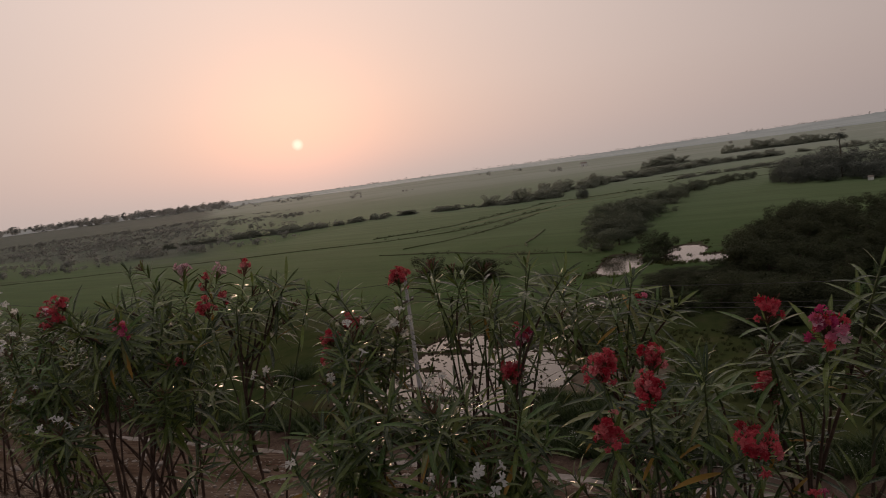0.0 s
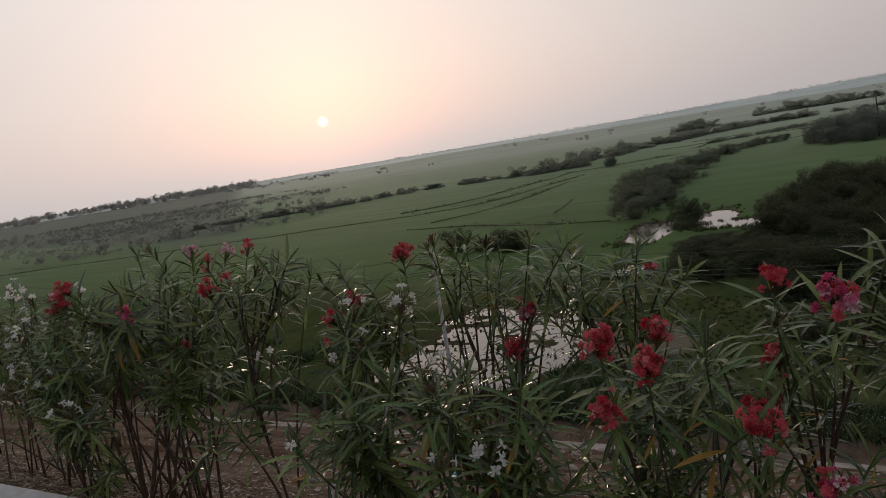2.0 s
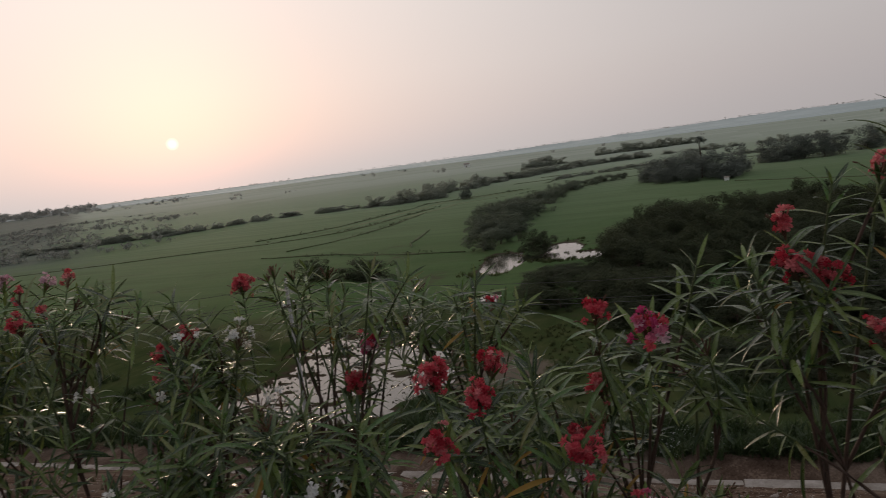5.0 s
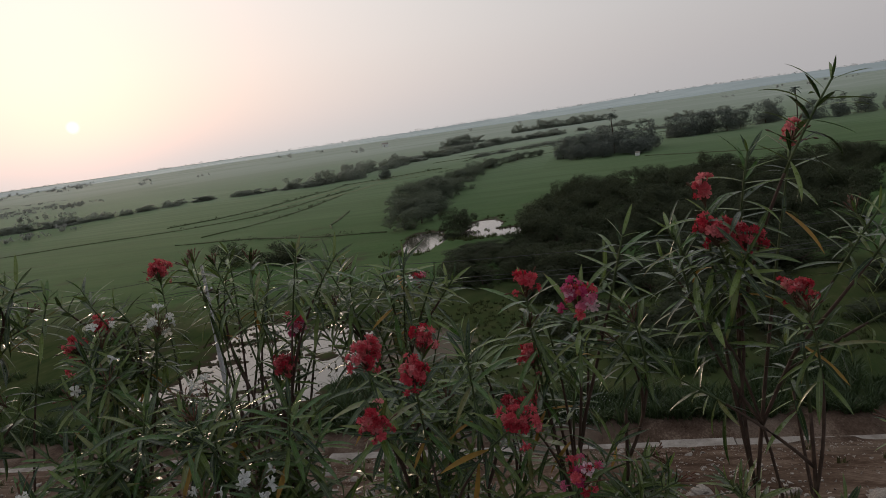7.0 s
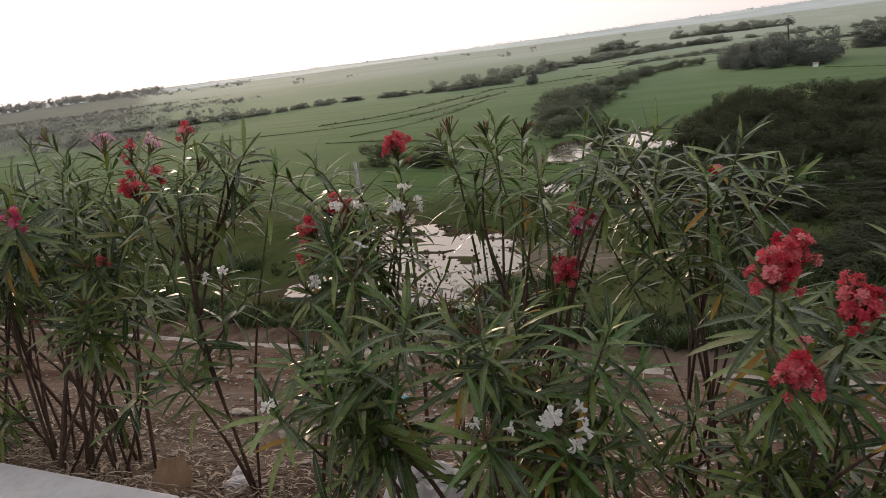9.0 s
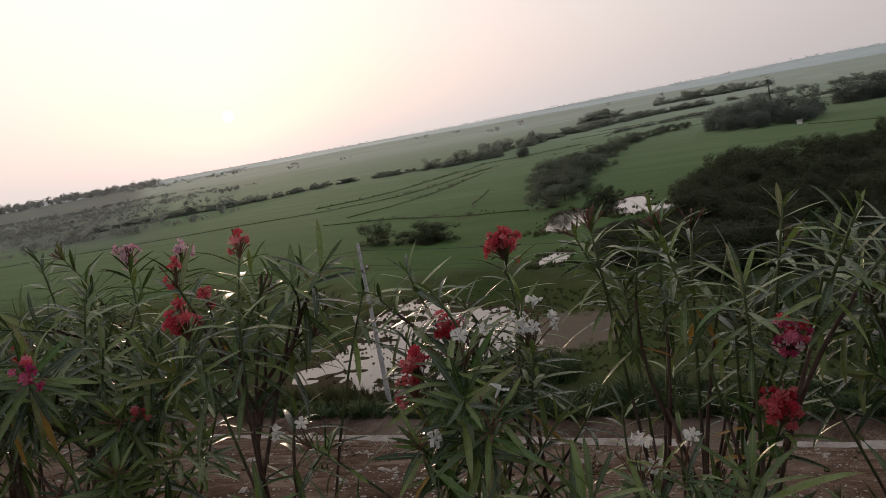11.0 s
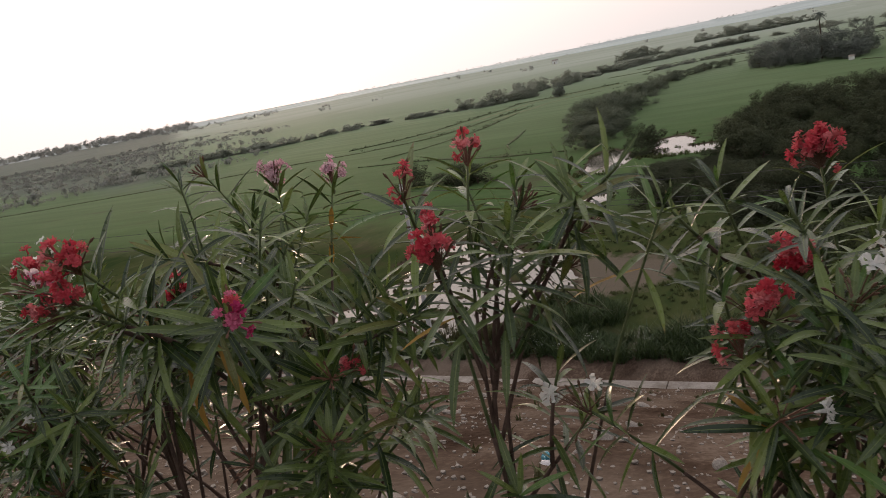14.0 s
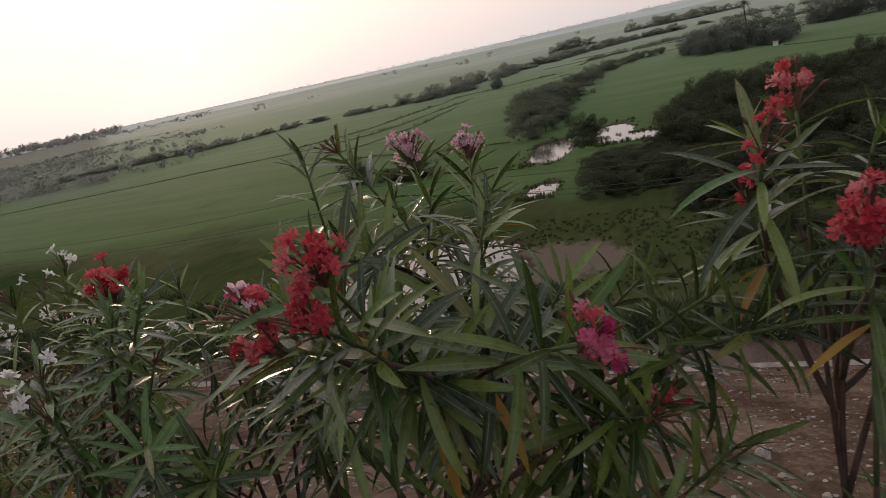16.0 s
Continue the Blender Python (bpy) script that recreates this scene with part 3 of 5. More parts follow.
def make_hedgerows():
    rnd = random.Random(22)
    label, group = "dark green bushy tree in a far hedgerow", "hedgerow between the fields"
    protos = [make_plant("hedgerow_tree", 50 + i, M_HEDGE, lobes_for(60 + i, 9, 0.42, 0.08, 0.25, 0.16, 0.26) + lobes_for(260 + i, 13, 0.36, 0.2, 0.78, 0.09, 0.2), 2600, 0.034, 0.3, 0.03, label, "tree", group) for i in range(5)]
    spots = along(rnd, [(-215, 172), (-190, 194), (-170, 206), (-160, 216), (-149, 238), (-122, 240), (-104, 240)], 2.6, 2.2, (1.0, 2.8), (3.5, 8.0))
    spots += along(rnd, [(-188, 196), (-168, 208)], 3.0, 2.0, (2.4, 3.8), (5, 9))
    spots += along(rnd, [(-104, 240), (-90, 247), (-84, 252)], 2.4, 2.0, (3.4, 6.0), (5, 9))
    spots += along(rnd, [(-96, 268), (-92, 290), (-84, 312)], 3.2, 3.0, (3.6, 6.8), (6, 10))
    spots += along(rnd, [(-101, 322), (-85, 328), (-76, 352), (-65, 380), (-53, 408), (-37, 419), (-16, 436)], 2.5, 3.0, (2.2, 4.6), (6, 11))
    spots += along(rnd, [(-46, 290), (-35, 307), (-20, 320), (10, 334), (60, 330)], 3.6, 1.2, (0.9, 2.0), (4, 8))
    spots += along(rnd, [(-93, 462), (-82, 500)], 3.6, 3.0, (4.5, 8.5), (8, 14))
    spots += along(rnd, [(-16, 436), (30, 440), (90, 420)], 6.0, 4.0, (2.0, 4.6), (6, 11))
    spots += along(rnd, [(-62, 616), (-47, 626), (20, 640)], 5.0, 5.0, (4.0, 9.5), (9, 17))
    planted(protos, rnd, spots)
    label, group = "round dark tree standing in the farmland", "trees round the far farm plot"
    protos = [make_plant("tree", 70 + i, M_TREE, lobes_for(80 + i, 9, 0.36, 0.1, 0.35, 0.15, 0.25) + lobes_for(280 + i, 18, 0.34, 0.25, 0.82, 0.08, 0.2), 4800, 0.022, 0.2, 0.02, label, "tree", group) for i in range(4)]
    spots = [(-68, 227, 5.4, 5.2), (-7, 221, 7.0, 8), (-3, 212, 7.4, 8), (2, 200, 5.0, 7), (3, 222, 8.5, 8), (8, 206, 7.4, 9), (12, 197, 4.5, 7), (15, 214, 8.6, 8), (-5, 204, 4.6, 6), (-9, 214, 5.6, 7), (0, 208, 7.0, 8), (6, 214, 8.4, 9), (10, 200, 5.0, 8), (13, 205, 6.4, 8), (-1, 217, 7.6, 8)]
    spots += [(27, 250, 7.6, 9), (30, 246, 7.0, 10), (33, 248, 8.0, 9), (37, 249, 8.2, 9), (42, 246, 8.4, 8), (47, 250, 7.0, 8), (57, 262, 8.2, 9), (61, 268, 8.6, 8), (70, 252, 7.0, 9), (75, 246, 7.6, 7), (84, 250, 6.4, 8), (95, 255, 7.4, 9), (110, 258, 7.6, 9)]
    planted(protos, rnd, spots)


make_hedgerows()


def make_palm(x, y, h, seed):
    rnd = random.Random(seed)
    ob = new("palm_tree", None)
    ob.location = (x, y, ground_z(x, y))
    tagged(ob, "dark palm with a tuft of fronds among trees", "palm tree", "palms in the far farm plot")
    pts = [Vector((0.15 * math.sin(i * 0.7), 0, h * i / 6)) for i in range(7)]
    child("trunk", mesh_of("trunk", *tube(pts, [0.22 - 0.015 * i for i in range(7)], 7), M_TRUNK), ob)
    pieces = []
    for k in range(22):
        a, lift = rnd.uniform(0, math.tau), rnd.uniform(-0.5, 1.1)
        d = Vector((math.cos(a), math.sin(a), lift)).normalized()
        side = d.cross(Vector((0, 0, 1))).normalized()
        p, last = pts[-1].copy(), None
        verts = []
        for i in range(6):
            q = p + d * (1.9 * i / 5) + Vector((0, 0, -0.9 * (i / 5) ** 2))
            wid = 0.32 * math.sin(math.pi * (0.15 + 0.8 * i / 5))
            verts += [q - side * wid - Vector((0, 0, 0.1)), q, q + side * wid - Vector((0, 0, 0.1))]
        faces = [(3 * i + j, 3 * i + j + 1, 3 * i + j + 4, 3 * i + j + 3) for i in range(5) for j in range(2)]
        pieces.append((verts, faces))
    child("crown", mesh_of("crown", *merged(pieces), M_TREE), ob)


for px, py, ph, ps in ((5.5, 209, 11.0, 1), (61.5, 240, 10.5, 2)):
    make_palm(px, py, ph, ps)


def far_woods(name, label, seed, spots, count, mat, foot=lambda x, y: FIELD_Z):
    """Uncountable far scrub or woods as one mass of leaves."""
    rnd = random.Random(seed)
    pieces = []
    for x, y, h, w in spots:
        lobes = [((x + rnd.uniform(-0.35, 0.35) * w, y + rnd.uniform(-0.35, 0.35) * w, foot(x, y) + h * rnd.uniform(0.2, 0.7)), h * rnd.uniform(0.22, 0.4)) for _ in range(max(4, int(1.3 * w / h)))]
        pieces.append(leaf_cloud(rnd, lobes, count, h * 0.1, foot(x, y)))
    ob = new(name, mesh_of(name, *merged(pieces), mat))
    return tagged(ob, label, "woodland", kind="stuff")


def skyline(a):
    """Height of the far rim of the land, by the azimuth in radians."""
    az = (math.degrees(a) + 180) % 360 - 180
    top = FIELD_Z + 2 + 2 * noise.noise((math.cos(a) * 9, math.sin(a) * 9, 1)) + 4.5 * abs(noise.noise((math.cos(a) * 150, math.sin(a) * 150, 2)))
    return top + 15 / (1 + math.exp(-(az + 12) / 5)) + 9 * math.exp(-((az - 7) / 8) ** 2)


def make_far_woods():
    rnd = random.Random(33)
    spots = []
    for _ in range(84):         # low scrub in broken strips on the dry land
        az, r = radians(rnd.uniform(-70, -42)), rnd.uniform(225, 640)
        x, y, run = r * math.sin(az), r * math.cos(az), rnd.uniform(30, 130)
        h = rnd.uniform(1.0, 2.8)
        for k in range(int(run / 5)):
            t = (k * 5 - run / 2) + rnd.uniform(-3, 3)
            if noise.noise((t * 0.05, r, 3)) > -0.2:
                spots.append((x + 0.72 * t + rnd.gauss(0, 3), y + 0.69 * t + rnd.gauss(0, 3), h * rnd.uniform(0.5, 1.3), rnd.uniform(4, 10)))
    far_woods("scrubland", "grey-green scrub on dry land, paled as by haze", 34, spots, 190, M_HAZED_SCRUB)
    spots = []
    for _ in range(210):        # tree line in front of the left horizon
        az = radians(rnd.uniform(-76, -45))
        r = rnd.uniform(1500, 2300)
        spots.append((r * math.sin(az), r * math.cos(az), rnd.uniform(11, 20), rnd.uniform(16, 60)))
    for _ in range(60):         # single dark tops nearer the sun
        az = radians(rnd.uniform(-47, -38))
        r = rnd.uniform(1100, 1900)
        spots.append((r * math.sin(az), r * math.cos(az), rnd.uniform(3, 6), rnd.uniform(5, 16)))
    for _ in range(24):         # thinner woods further out
        az = radians(rnd.uniform(-36, 30))
        r = rnd.uniform(650, 1600)
        spots.append((r * math.sin(az), r * math.cos(az), rnd.uniform(3, 6), rnd.uniform(9, 26)))
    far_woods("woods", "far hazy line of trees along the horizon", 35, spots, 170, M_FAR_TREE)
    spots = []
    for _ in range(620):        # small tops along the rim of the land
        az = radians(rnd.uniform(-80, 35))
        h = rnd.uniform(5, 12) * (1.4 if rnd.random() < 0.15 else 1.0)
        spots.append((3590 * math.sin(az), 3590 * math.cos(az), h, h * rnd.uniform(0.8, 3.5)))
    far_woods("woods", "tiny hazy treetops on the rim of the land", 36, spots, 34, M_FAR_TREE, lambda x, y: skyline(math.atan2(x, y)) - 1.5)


make_far_woods()


def make_backdrop():
    """Hazy land and low hills beyond the fields, made to glow as haze would."""
    m, n = material("haze_glow")
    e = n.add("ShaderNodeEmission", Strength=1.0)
    pos = n.add("ShaderNodeTexCoord").outputs["Object"]
    stretch = n.t.nodes.new("ShaderNodeVectorMath")
    stretch.operation = "MULTIPLY"
    stretch.inputs[1].default_value = (1.0, 1.0, 14.0)
    n.link(pos, stretch.inputs[0])
    mottle = n.noise(stretch.outputs[0], 0.005, 6, 0.65)
    x, y, z = n.separate(pos)
    # haze glow painted by bearing: brightest under the sun, cooler away from it
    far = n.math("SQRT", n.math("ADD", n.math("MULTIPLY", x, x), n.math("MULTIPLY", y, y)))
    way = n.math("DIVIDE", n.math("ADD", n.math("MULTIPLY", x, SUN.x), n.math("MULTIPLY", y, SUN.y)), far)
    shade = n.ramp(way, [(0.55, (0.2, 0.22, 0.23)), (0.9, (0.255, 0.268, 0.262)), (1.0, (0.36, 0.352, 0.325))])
    left = n.math("SUBTRACT", n.math("DIVIDE", n.math("MULTIPLY", x, -1.0), y), 0.82)       # less haze glow over the scrub land on one side of the sun
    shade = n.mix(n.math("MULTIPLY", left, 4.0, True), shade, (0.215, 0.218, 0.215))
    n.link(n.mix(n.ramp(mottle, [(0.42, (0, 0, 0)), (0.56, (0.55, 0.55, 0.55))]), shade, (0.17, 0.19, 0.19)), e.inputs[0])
    out = n.add("ShaderNodeOutputMaterial")
    n.link(e.outputs[0], out.inputs[0])
    verts, faces = [], []
    k = 3000
    for i in range(k):
        a = math.tau * i / k
        r = 3600
        verts += [(r * math.sin(a), r * math.cos(a), FIELD_Z - 30), (r * math.sin(a), r * math.cos(a), skyline(a))]
        j = (i + 1) % k
        faces.append((2 * i, 2 * i + 1, 2 * j + 1, 2 * j))
    o = len(verts)
    for i in range(k):
        a = math.tau * i / k
        for r, z in ((1700 + 300 * noise.noise((math.cos(a) * 6, math.sin(a) * 6, 5)), 0.3), (3650, 0.6)):
            verts.append((r * math.sin(a), r * math.cos(a), FIELD_Z + z))
        j = (i + 1) % k
        faces.append((o + 2 * i, o + 2 * i + 1, o + 2 * j + 1, o + 2 * j))
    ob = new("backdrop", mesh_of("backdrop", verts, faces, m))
    tagged(ob, "faint hazy hills and woods on the horizon", "backdrop", kind="structure")


make_backdrop()


def bund(name, line, width, height, mat, label):
    """A low grassy bank between plots, of uneven width."""
    pts = []
    for (ax, ay), (bx, by) in zip(line, line[1:]):
        k = max(2, int(math.hypot(bx - ax, by - ay) / 2.0))
        pts += [Vector((ax + (bx - ax) * i / k, ay + (by - ay) * i / k, 0)) for i in range(k)]
    verts, faces = [], []
    for i, p in enumerate(pts):
        d = (pts[min(i + 3, len(pts) - 1)] - pts[max(i - 3, 0)]).normalized()
        s = Vector((-d.y, d.x, 0))
        p = p + s * 1.5 * noise.noise(p * 0.06)
        w = width * (1 + 0.6 * noise.noise(p * 0.35)) * min(1.0, 0.15 + 0.12 * min(i, len(pts) - 1 - i))
        h = height * (1 + 0.7 * noise.noise(p * 0.6 + Vector((0, 0, 4))))
        for q, z in ((-1, -0.2), (-0.5, h * 0.8), (0, h), (0.5, h * 0.7), (1, -0.2)):
            v = p + s * (q * w)
            verts.append((v.x, v.y, FIELD_Z + z))
    for i in range(len(pts) - 1):
        faces += [(5 * i + j, 5 * i + j + 1, 5 * i + j + 6, 5 * i + j + 5) for j in range(4)]
    tagged(new(name, mesh_of(name, verts, faces, mat)), label, "field bank", "banks between the paddies", "structure")


M_BUND = plain("rough_grass_bank", (0.05, 0.068, 0.03), (0.1, 0.112, 0.054), 0.5, 0.9, 0.6, 0.1, where="Object")
for line in ([(-240, 96), (-170, 116), (-117, 134), (-91, 142), (-84, 147), (-78, 153), (-75, 165), (-74, 180), (-70, 204)],
             [(-100, 150), (-91, 158), (-86, 169), (-83, 195), (-80, 224), (-71, 230), (-62, 238), (-51, 247)],
             [(-76, 124), (-70, 133), (-68, 142), (-67, 157), (-68, 187)],
             [(-44, 113), (-47, 119), (-48, 128), (-51, 142)], [(-76, 117), (-66, 114), (-50, 108), (-34, 103), (-29, 101)],
             [(-36, 205), (-32, 224), (-21, 250), (-8, 262)], [(12, 187), (37, 162), (70, 140)],
             [(-66, 290), (-30, 305), (20, 300), (80, 280)], [(-60, 320), (-10, 330), (60, 318)]):
    bund("field_bank", line, 0.6, 0.18, M_BUND, "low grassy bank between green plots")

M_PALE = plain("pale_grass_strip", (0.1, 0.13, 0.06), (0.17, 0.19, 0.1), 0.4, 0.95, 0.6, 0.1, where="Object")
for line in ([(-87, 154), (-81, 170), (-78, 196), (-75, 222), (-60, 234), (-48, 244)], [(-73, 166), (-70, 182), (-65, 208), (-52, 224)], [(-14, 262), (24, 270), (70, 262), (120, 240)]):
    bund("grass_strip", line, 1.6, 0.1, M_PALE, "pale grassy strip beside a paddy")


def make_bank_scrub():
    """Tussocks and low scrub, in broken runs, on the banks between the plots."""
    rnd = random.Random(37)
    spots = []
    for line in ([(-100, 150), (-91, 158), (-86, 169), (-83, 195), (-80, 224), (-71, 230), (-62, 238), (-51, 247), (-46, 288)], [(-91, 142), (-84, 147), (-78, 153), (-75, 165), (-74, 180), (-70, 204)],
                 [(-68, 142), (-67, 157), (-68, 187)], [(-66, 114), (-50, 108), (-34, 103)], [(-54, 211), (-46, 228), (-42, 240)]):
        for x, y, h, w in along(rnd, line, 0.9, 0.5, (0.25, 0.8), (0.8, 2.6)):
            if noise.noise((x * 0.09, y * 0.09, 8)) > -0.12:
                spots.append((x, y, h, w))
    far_woods("bank_scrub", "dark green tussocks and low scrub on field banks", 38, spots, 60, M_SCRUB)


make_bank_scrub()


# ---- low ground at the foot of the bank ----
def tufts(name, label, category, seed, spots, mat, blades, h, w, lean=0.5):
    """Upright blades or leaves in clumps, one mass."""
    rnd = random.Random(seed)
    verts, faces = [], []
    for x, y, s in spots:
        z = max(ground_z(x, y), FIELD_Z - 0.2) - 0.03
        for _ in range(blades):
            a, q = rnd.uniform(0, math.tau), rnd.uniform(0, 0.22) * s
            bx, by = x + q * math.cos(a), y + q * math.sin(a)
            hh, ww, ll = h * s * rnd.uniform(0.5, 1.2), w * rnd.uniform(0.6, 1.3), lean * rnd.uniform(0.1, 1.0) * h * s
            c, t = rnd.uniform(0, math.tau), rnd.uniform(0, math.tau)
            dx, dy = ww * math.cos(c), ww * math.sin(c)
            lx, ly = ll * math.cos(t), ll * math.sin(t)
            o = len(verts)
            verts += [(bx - dx, by - dy, z), (bx + dx, by + dy, z), (bx + lx * 0.4 + dx * 0.7, by + ly * 0.4 + dy * 0.7, z + hh * 0.6), (bx + lx * 0.4 - dx * 0.7, by + ly * 0.4 - dy * 0.7, z + hh * 0.6), (bx + lx, by + ly, z + hh)]
            faces += [(o, o + 1, o + 2, o + 3), (o + 3, o + 2, o + 4)]
    return tagged(new(name, mesh_of(name, verts, faces, mat)), label, category, kind="stuff")


def make_low_plants():
    rnd = random.Random(45)
    spots = []
    while len(spots) < 2300:
        x, y = rnd.uniform(-60, 45), 31.8 + abs(rnd.gauss(0, 5.5))
        if y > 35 and noise.noise((x * 0.16, y * 0.2, 7)) < 0.02 or math.hypot((x + 13.2) / 5.0, (y - 45.0) / 4.6) < 1.0:
            continue
        if -31 < x < -16 and y > 33.4:
            continue
        if pond_depth(x, y) < 0.1:
            spots.append((x, y, (rnd.uniform(0.5, 1.2) if -33 < x < -15 else rnd.uniform(0.8, 2.0)) * (0.45 + 1.1 * max(0.0, 0.5 + noise.noise((x * 0.4, y * 0.4, 11))))))
    tufts("weeds", "dark green weeds along the foot of the bank", "weeds", 46, spots, M_WEED, 34, 0.5, 0.032, 1.4)
    # pale flowering weeds among them
    pieces = []
    for _ in range(34):
        x, y = rnd.uniform(-16, 3), rnd.uniform(31.6, 34.5)
        z, h = ground_z(x, y), rnd.uniform(0.35, 0.8)
        pieces.append(leaf_cloud(rnd, [((x + rnd.uniform(-0.3, 0.3), y + rnd.uniform(-0.2, 0.2), z + h * rnd.uniform(0.6, 1.0)), 0.28) for _ in range(3)], 26, 0.028, z))
    tagged(new("weed_flowers", mesh_of("weed_flowers", *merged(pieces), PETALS["white"])), "small pale blossoms of weeds below the bank", "weeds", kind="stuff")
    spots = []
    while len(spots) < 1100:
        x, y = rnd.uniform(-17, 14), rnd.uniform(37, 56)
        if pond_depth(x, y) < 0.05 and math.hypot((x + 13.2) / 5.0, (y - 45.0) / 4.6) > 0.9:
            spots.append((x, y, rnd.uniform(0.4, 1.0)))
    tufts("marsh_grass", "rough marsh grass round the pond", "grass", 47, spots, M_MARSH, 16, 0.3, 0.035, 0.9)
    spots = []
    while len(spots) < 620:
        x, y = rnd.uniform(-34, -14), rnd.uniform(34, 57)
        d = pond_depth(x, y)
        if (0.05 < d < 0.6 or d > 0.5 and rnd.random() < 0.6) and noise.noise((x * 0.35, y * 0.25, 9)) > -0.12:
            spots.append((x, y, rnd.uniform(0.15, 0.5)))
    tufts("water_plants", "dark clumps of water plants in the pond", "water plants", 48, spots, M_REED, 22, 0.4, 0.03, 0.5)
    spots = [(rnd.uniform(-30, -15), rnd.gauss(34.6, 0.5), rnd.uniform(0.5, 1.0)) for _ in range(200)]
    tufts("reeds", "thin dry reeds at the near edge of the pond", "reeds", 49, spots, M_REED, 16, 0.9, 0.016, 0.35)
    spots = []
    for px, py, rx, ry in PONDS[1:]:
        for _ in range(34):
            a = rnd.uniform(0, math.tau)
            spots.append((px + rx * math.cos(a) * rnd.uniform(0.95, 1.35), py + ry * math.sin(a) * rnd.uniform(0.95, 1.35), rnd.uniform(0.6, 1.6)))
        for _ in range(5):
            spots.append((px + rnd.uniform(-1, 1) * rx, py + rnd.uniform(-0.7, 0.7) * ry, rnd.uniform(0.3, 0.6)))
        for _ in range(22):
            spots.append((px + rnd.uniform(-1.1, 1.1) * rx, py - ry * rnd.uniform(1.0, 1.35), rnd.uniform(1.0, 2.2)))
    tufts("reeds", "rough reeds round the far ponds", "reeds", 50, spots, M_MARSH, 12, 0.26, 0.05, 0.6)


make_low_plants()


def make_poles():
    def pole(x, y):
        ob = new("power_pole", None)
        ob.location = (x, y, ground_z(x, y))
        tagged(ob, "slender grey concrete power pole carrying three wires", "power pole", "poles along the bank's foot")
        bm = bmesh.new()
        bmesh.ops.create_cube(bm, size=1)
        bmesh.ops.transform(bm, matrix=Matrix.LocRotScale((0, 0, 4.5), None, (0.24, 0.2, 9.2)), verts=bm.verts)
        for v in bm.verts:
            if v.co.z > 5:
                v.co.x *= 0.6
                v.co.y *= 0.6
        bmesh.ops.bevel(bm, geom=bm.edges[:], offset=0.015, segments=1, affect="EDGES")
        child("post", from_bm("post", bm, M_CONCRETE), ob)
        arm = child("crossarm", from_bm("crossarm", box_bm(-0.05, 0.05, -0.6, 0.6, 7.55, 7.65, 0.01), M_TRUNK), ob)
        for dy, z in ((-0.5, 7.66), (0.5, 7.66), (0.0, 8.62)):
            child("insulator", mesh_of("insulator", *tube([Vector((0.0, dy, z - 0.06)), Vector((0, dy, z)), Vector((0, dy, z + 0.06)), Vector((0, dy, z + 0.1))], [0.03, 0.055, 0.05, 0.02], 8), M_WHITEWASH), ob)
    xs = (-62.4, -20.4, 21.6, 63.6)
    for x in xs:
        pole(x, 34.0)
    for dy, z in ((-0.5, 7.76), (0.5, 7.76), (0.0, 8.72)):
        pts = []
        for a, b in zip(xs, xs[1:]):
            pts += [Vector((a + (b - a) * i / 14, 34.0 + dy, FIELD_Z + z - 0.9 * 4 * (i / 14) * (1 - i / 14))) for i in range(14)]
        tagged(new("power_line", mesh_of("power_line", *tube(pts, [0.012] * len(pts), 5), M_WIRE)), "thin sagging power line strung between poles", "wire", "power lines")


make_poles()


def make_far_house(x, y, w, d, h, seed):
    ob = new("farm_hut", None)
    ob.location = (x, y, FIELD_Z)
    tagged(ob, "tiny whitewashed hut far out in the fields", "hut", "far huts")
    child("wall", from_bm("wall", box_bm(-w / 2, w / 2, -d / 2, d / 2, 0, h, 0.05), M_WHITEWASH), ob)
    verts = [(-w * 0.56, -d * 0.6, h), (w * 0.56, -d * 0.6, h), (w * 0.56, d * 0.6, h), (-w * 0.56, d * 0.6, h), (-w * 0.56, 0, h * 1.45), (w * 0.56, 0, h * 1.45)]
    child("roof", mesh_of("roof", verts, [(0, 1, 5, 4), (2, 3, 4, 5), (0, 4, 3), (1, 2, 5), (0, 3, 2, 1)], M_PALE_CONCRETE), ob)
    if w > 5:
        child("door", from_bm("door", box_bm(-0.5, 0.5, -d / 2 - 0.06, -d / 2 + 0.02, 0, 2.0, 0.02), M_PALE_CONCRETE), ob)


make_far_house(-242, 820, 6, 5, 3.4, 1)
make_far_house(10.8, 191, 1.1, 1.0, 0.75, 2)


# ---- the oleanders on the verge ----
def leaf_shape(length, width, droop, fold):
    """A lance-shaped leaf along +y with a folded midrib, drooping towards its tip."""
    verts, faces = [], []
    k = 7
    ang, p = 0.0, Vector((0, 0, 0))
    for i in range(k):
        t = i / (k - 1)
        half = width / 2 * (math.sin(math.pi * min(1.0, t * 0.93 + 0.05)) ** 0.75 if i < k - 1 else 0.04)
        if i == 0:
            half = width * 0.1
        up = Vector((0, -math.sin(ang), math.cos(ang)))
        for s in (-1, 0, 1):
            verts.append(p + Vector((s * half, 0, 0)) + up * (abs(s) * half * fold))
        ang -= droop / (k - 1) * (0.5 + t)
        p = p + Vector((0, math.cos(ang), math.sin(ang))) * (length / (k - 1))
    for i in range(k - 1):
        for s in (0, 1):
            a = 3 * i + s
            faces.append((a, a + 1, a + 4, a + 3))
    return verts, faces


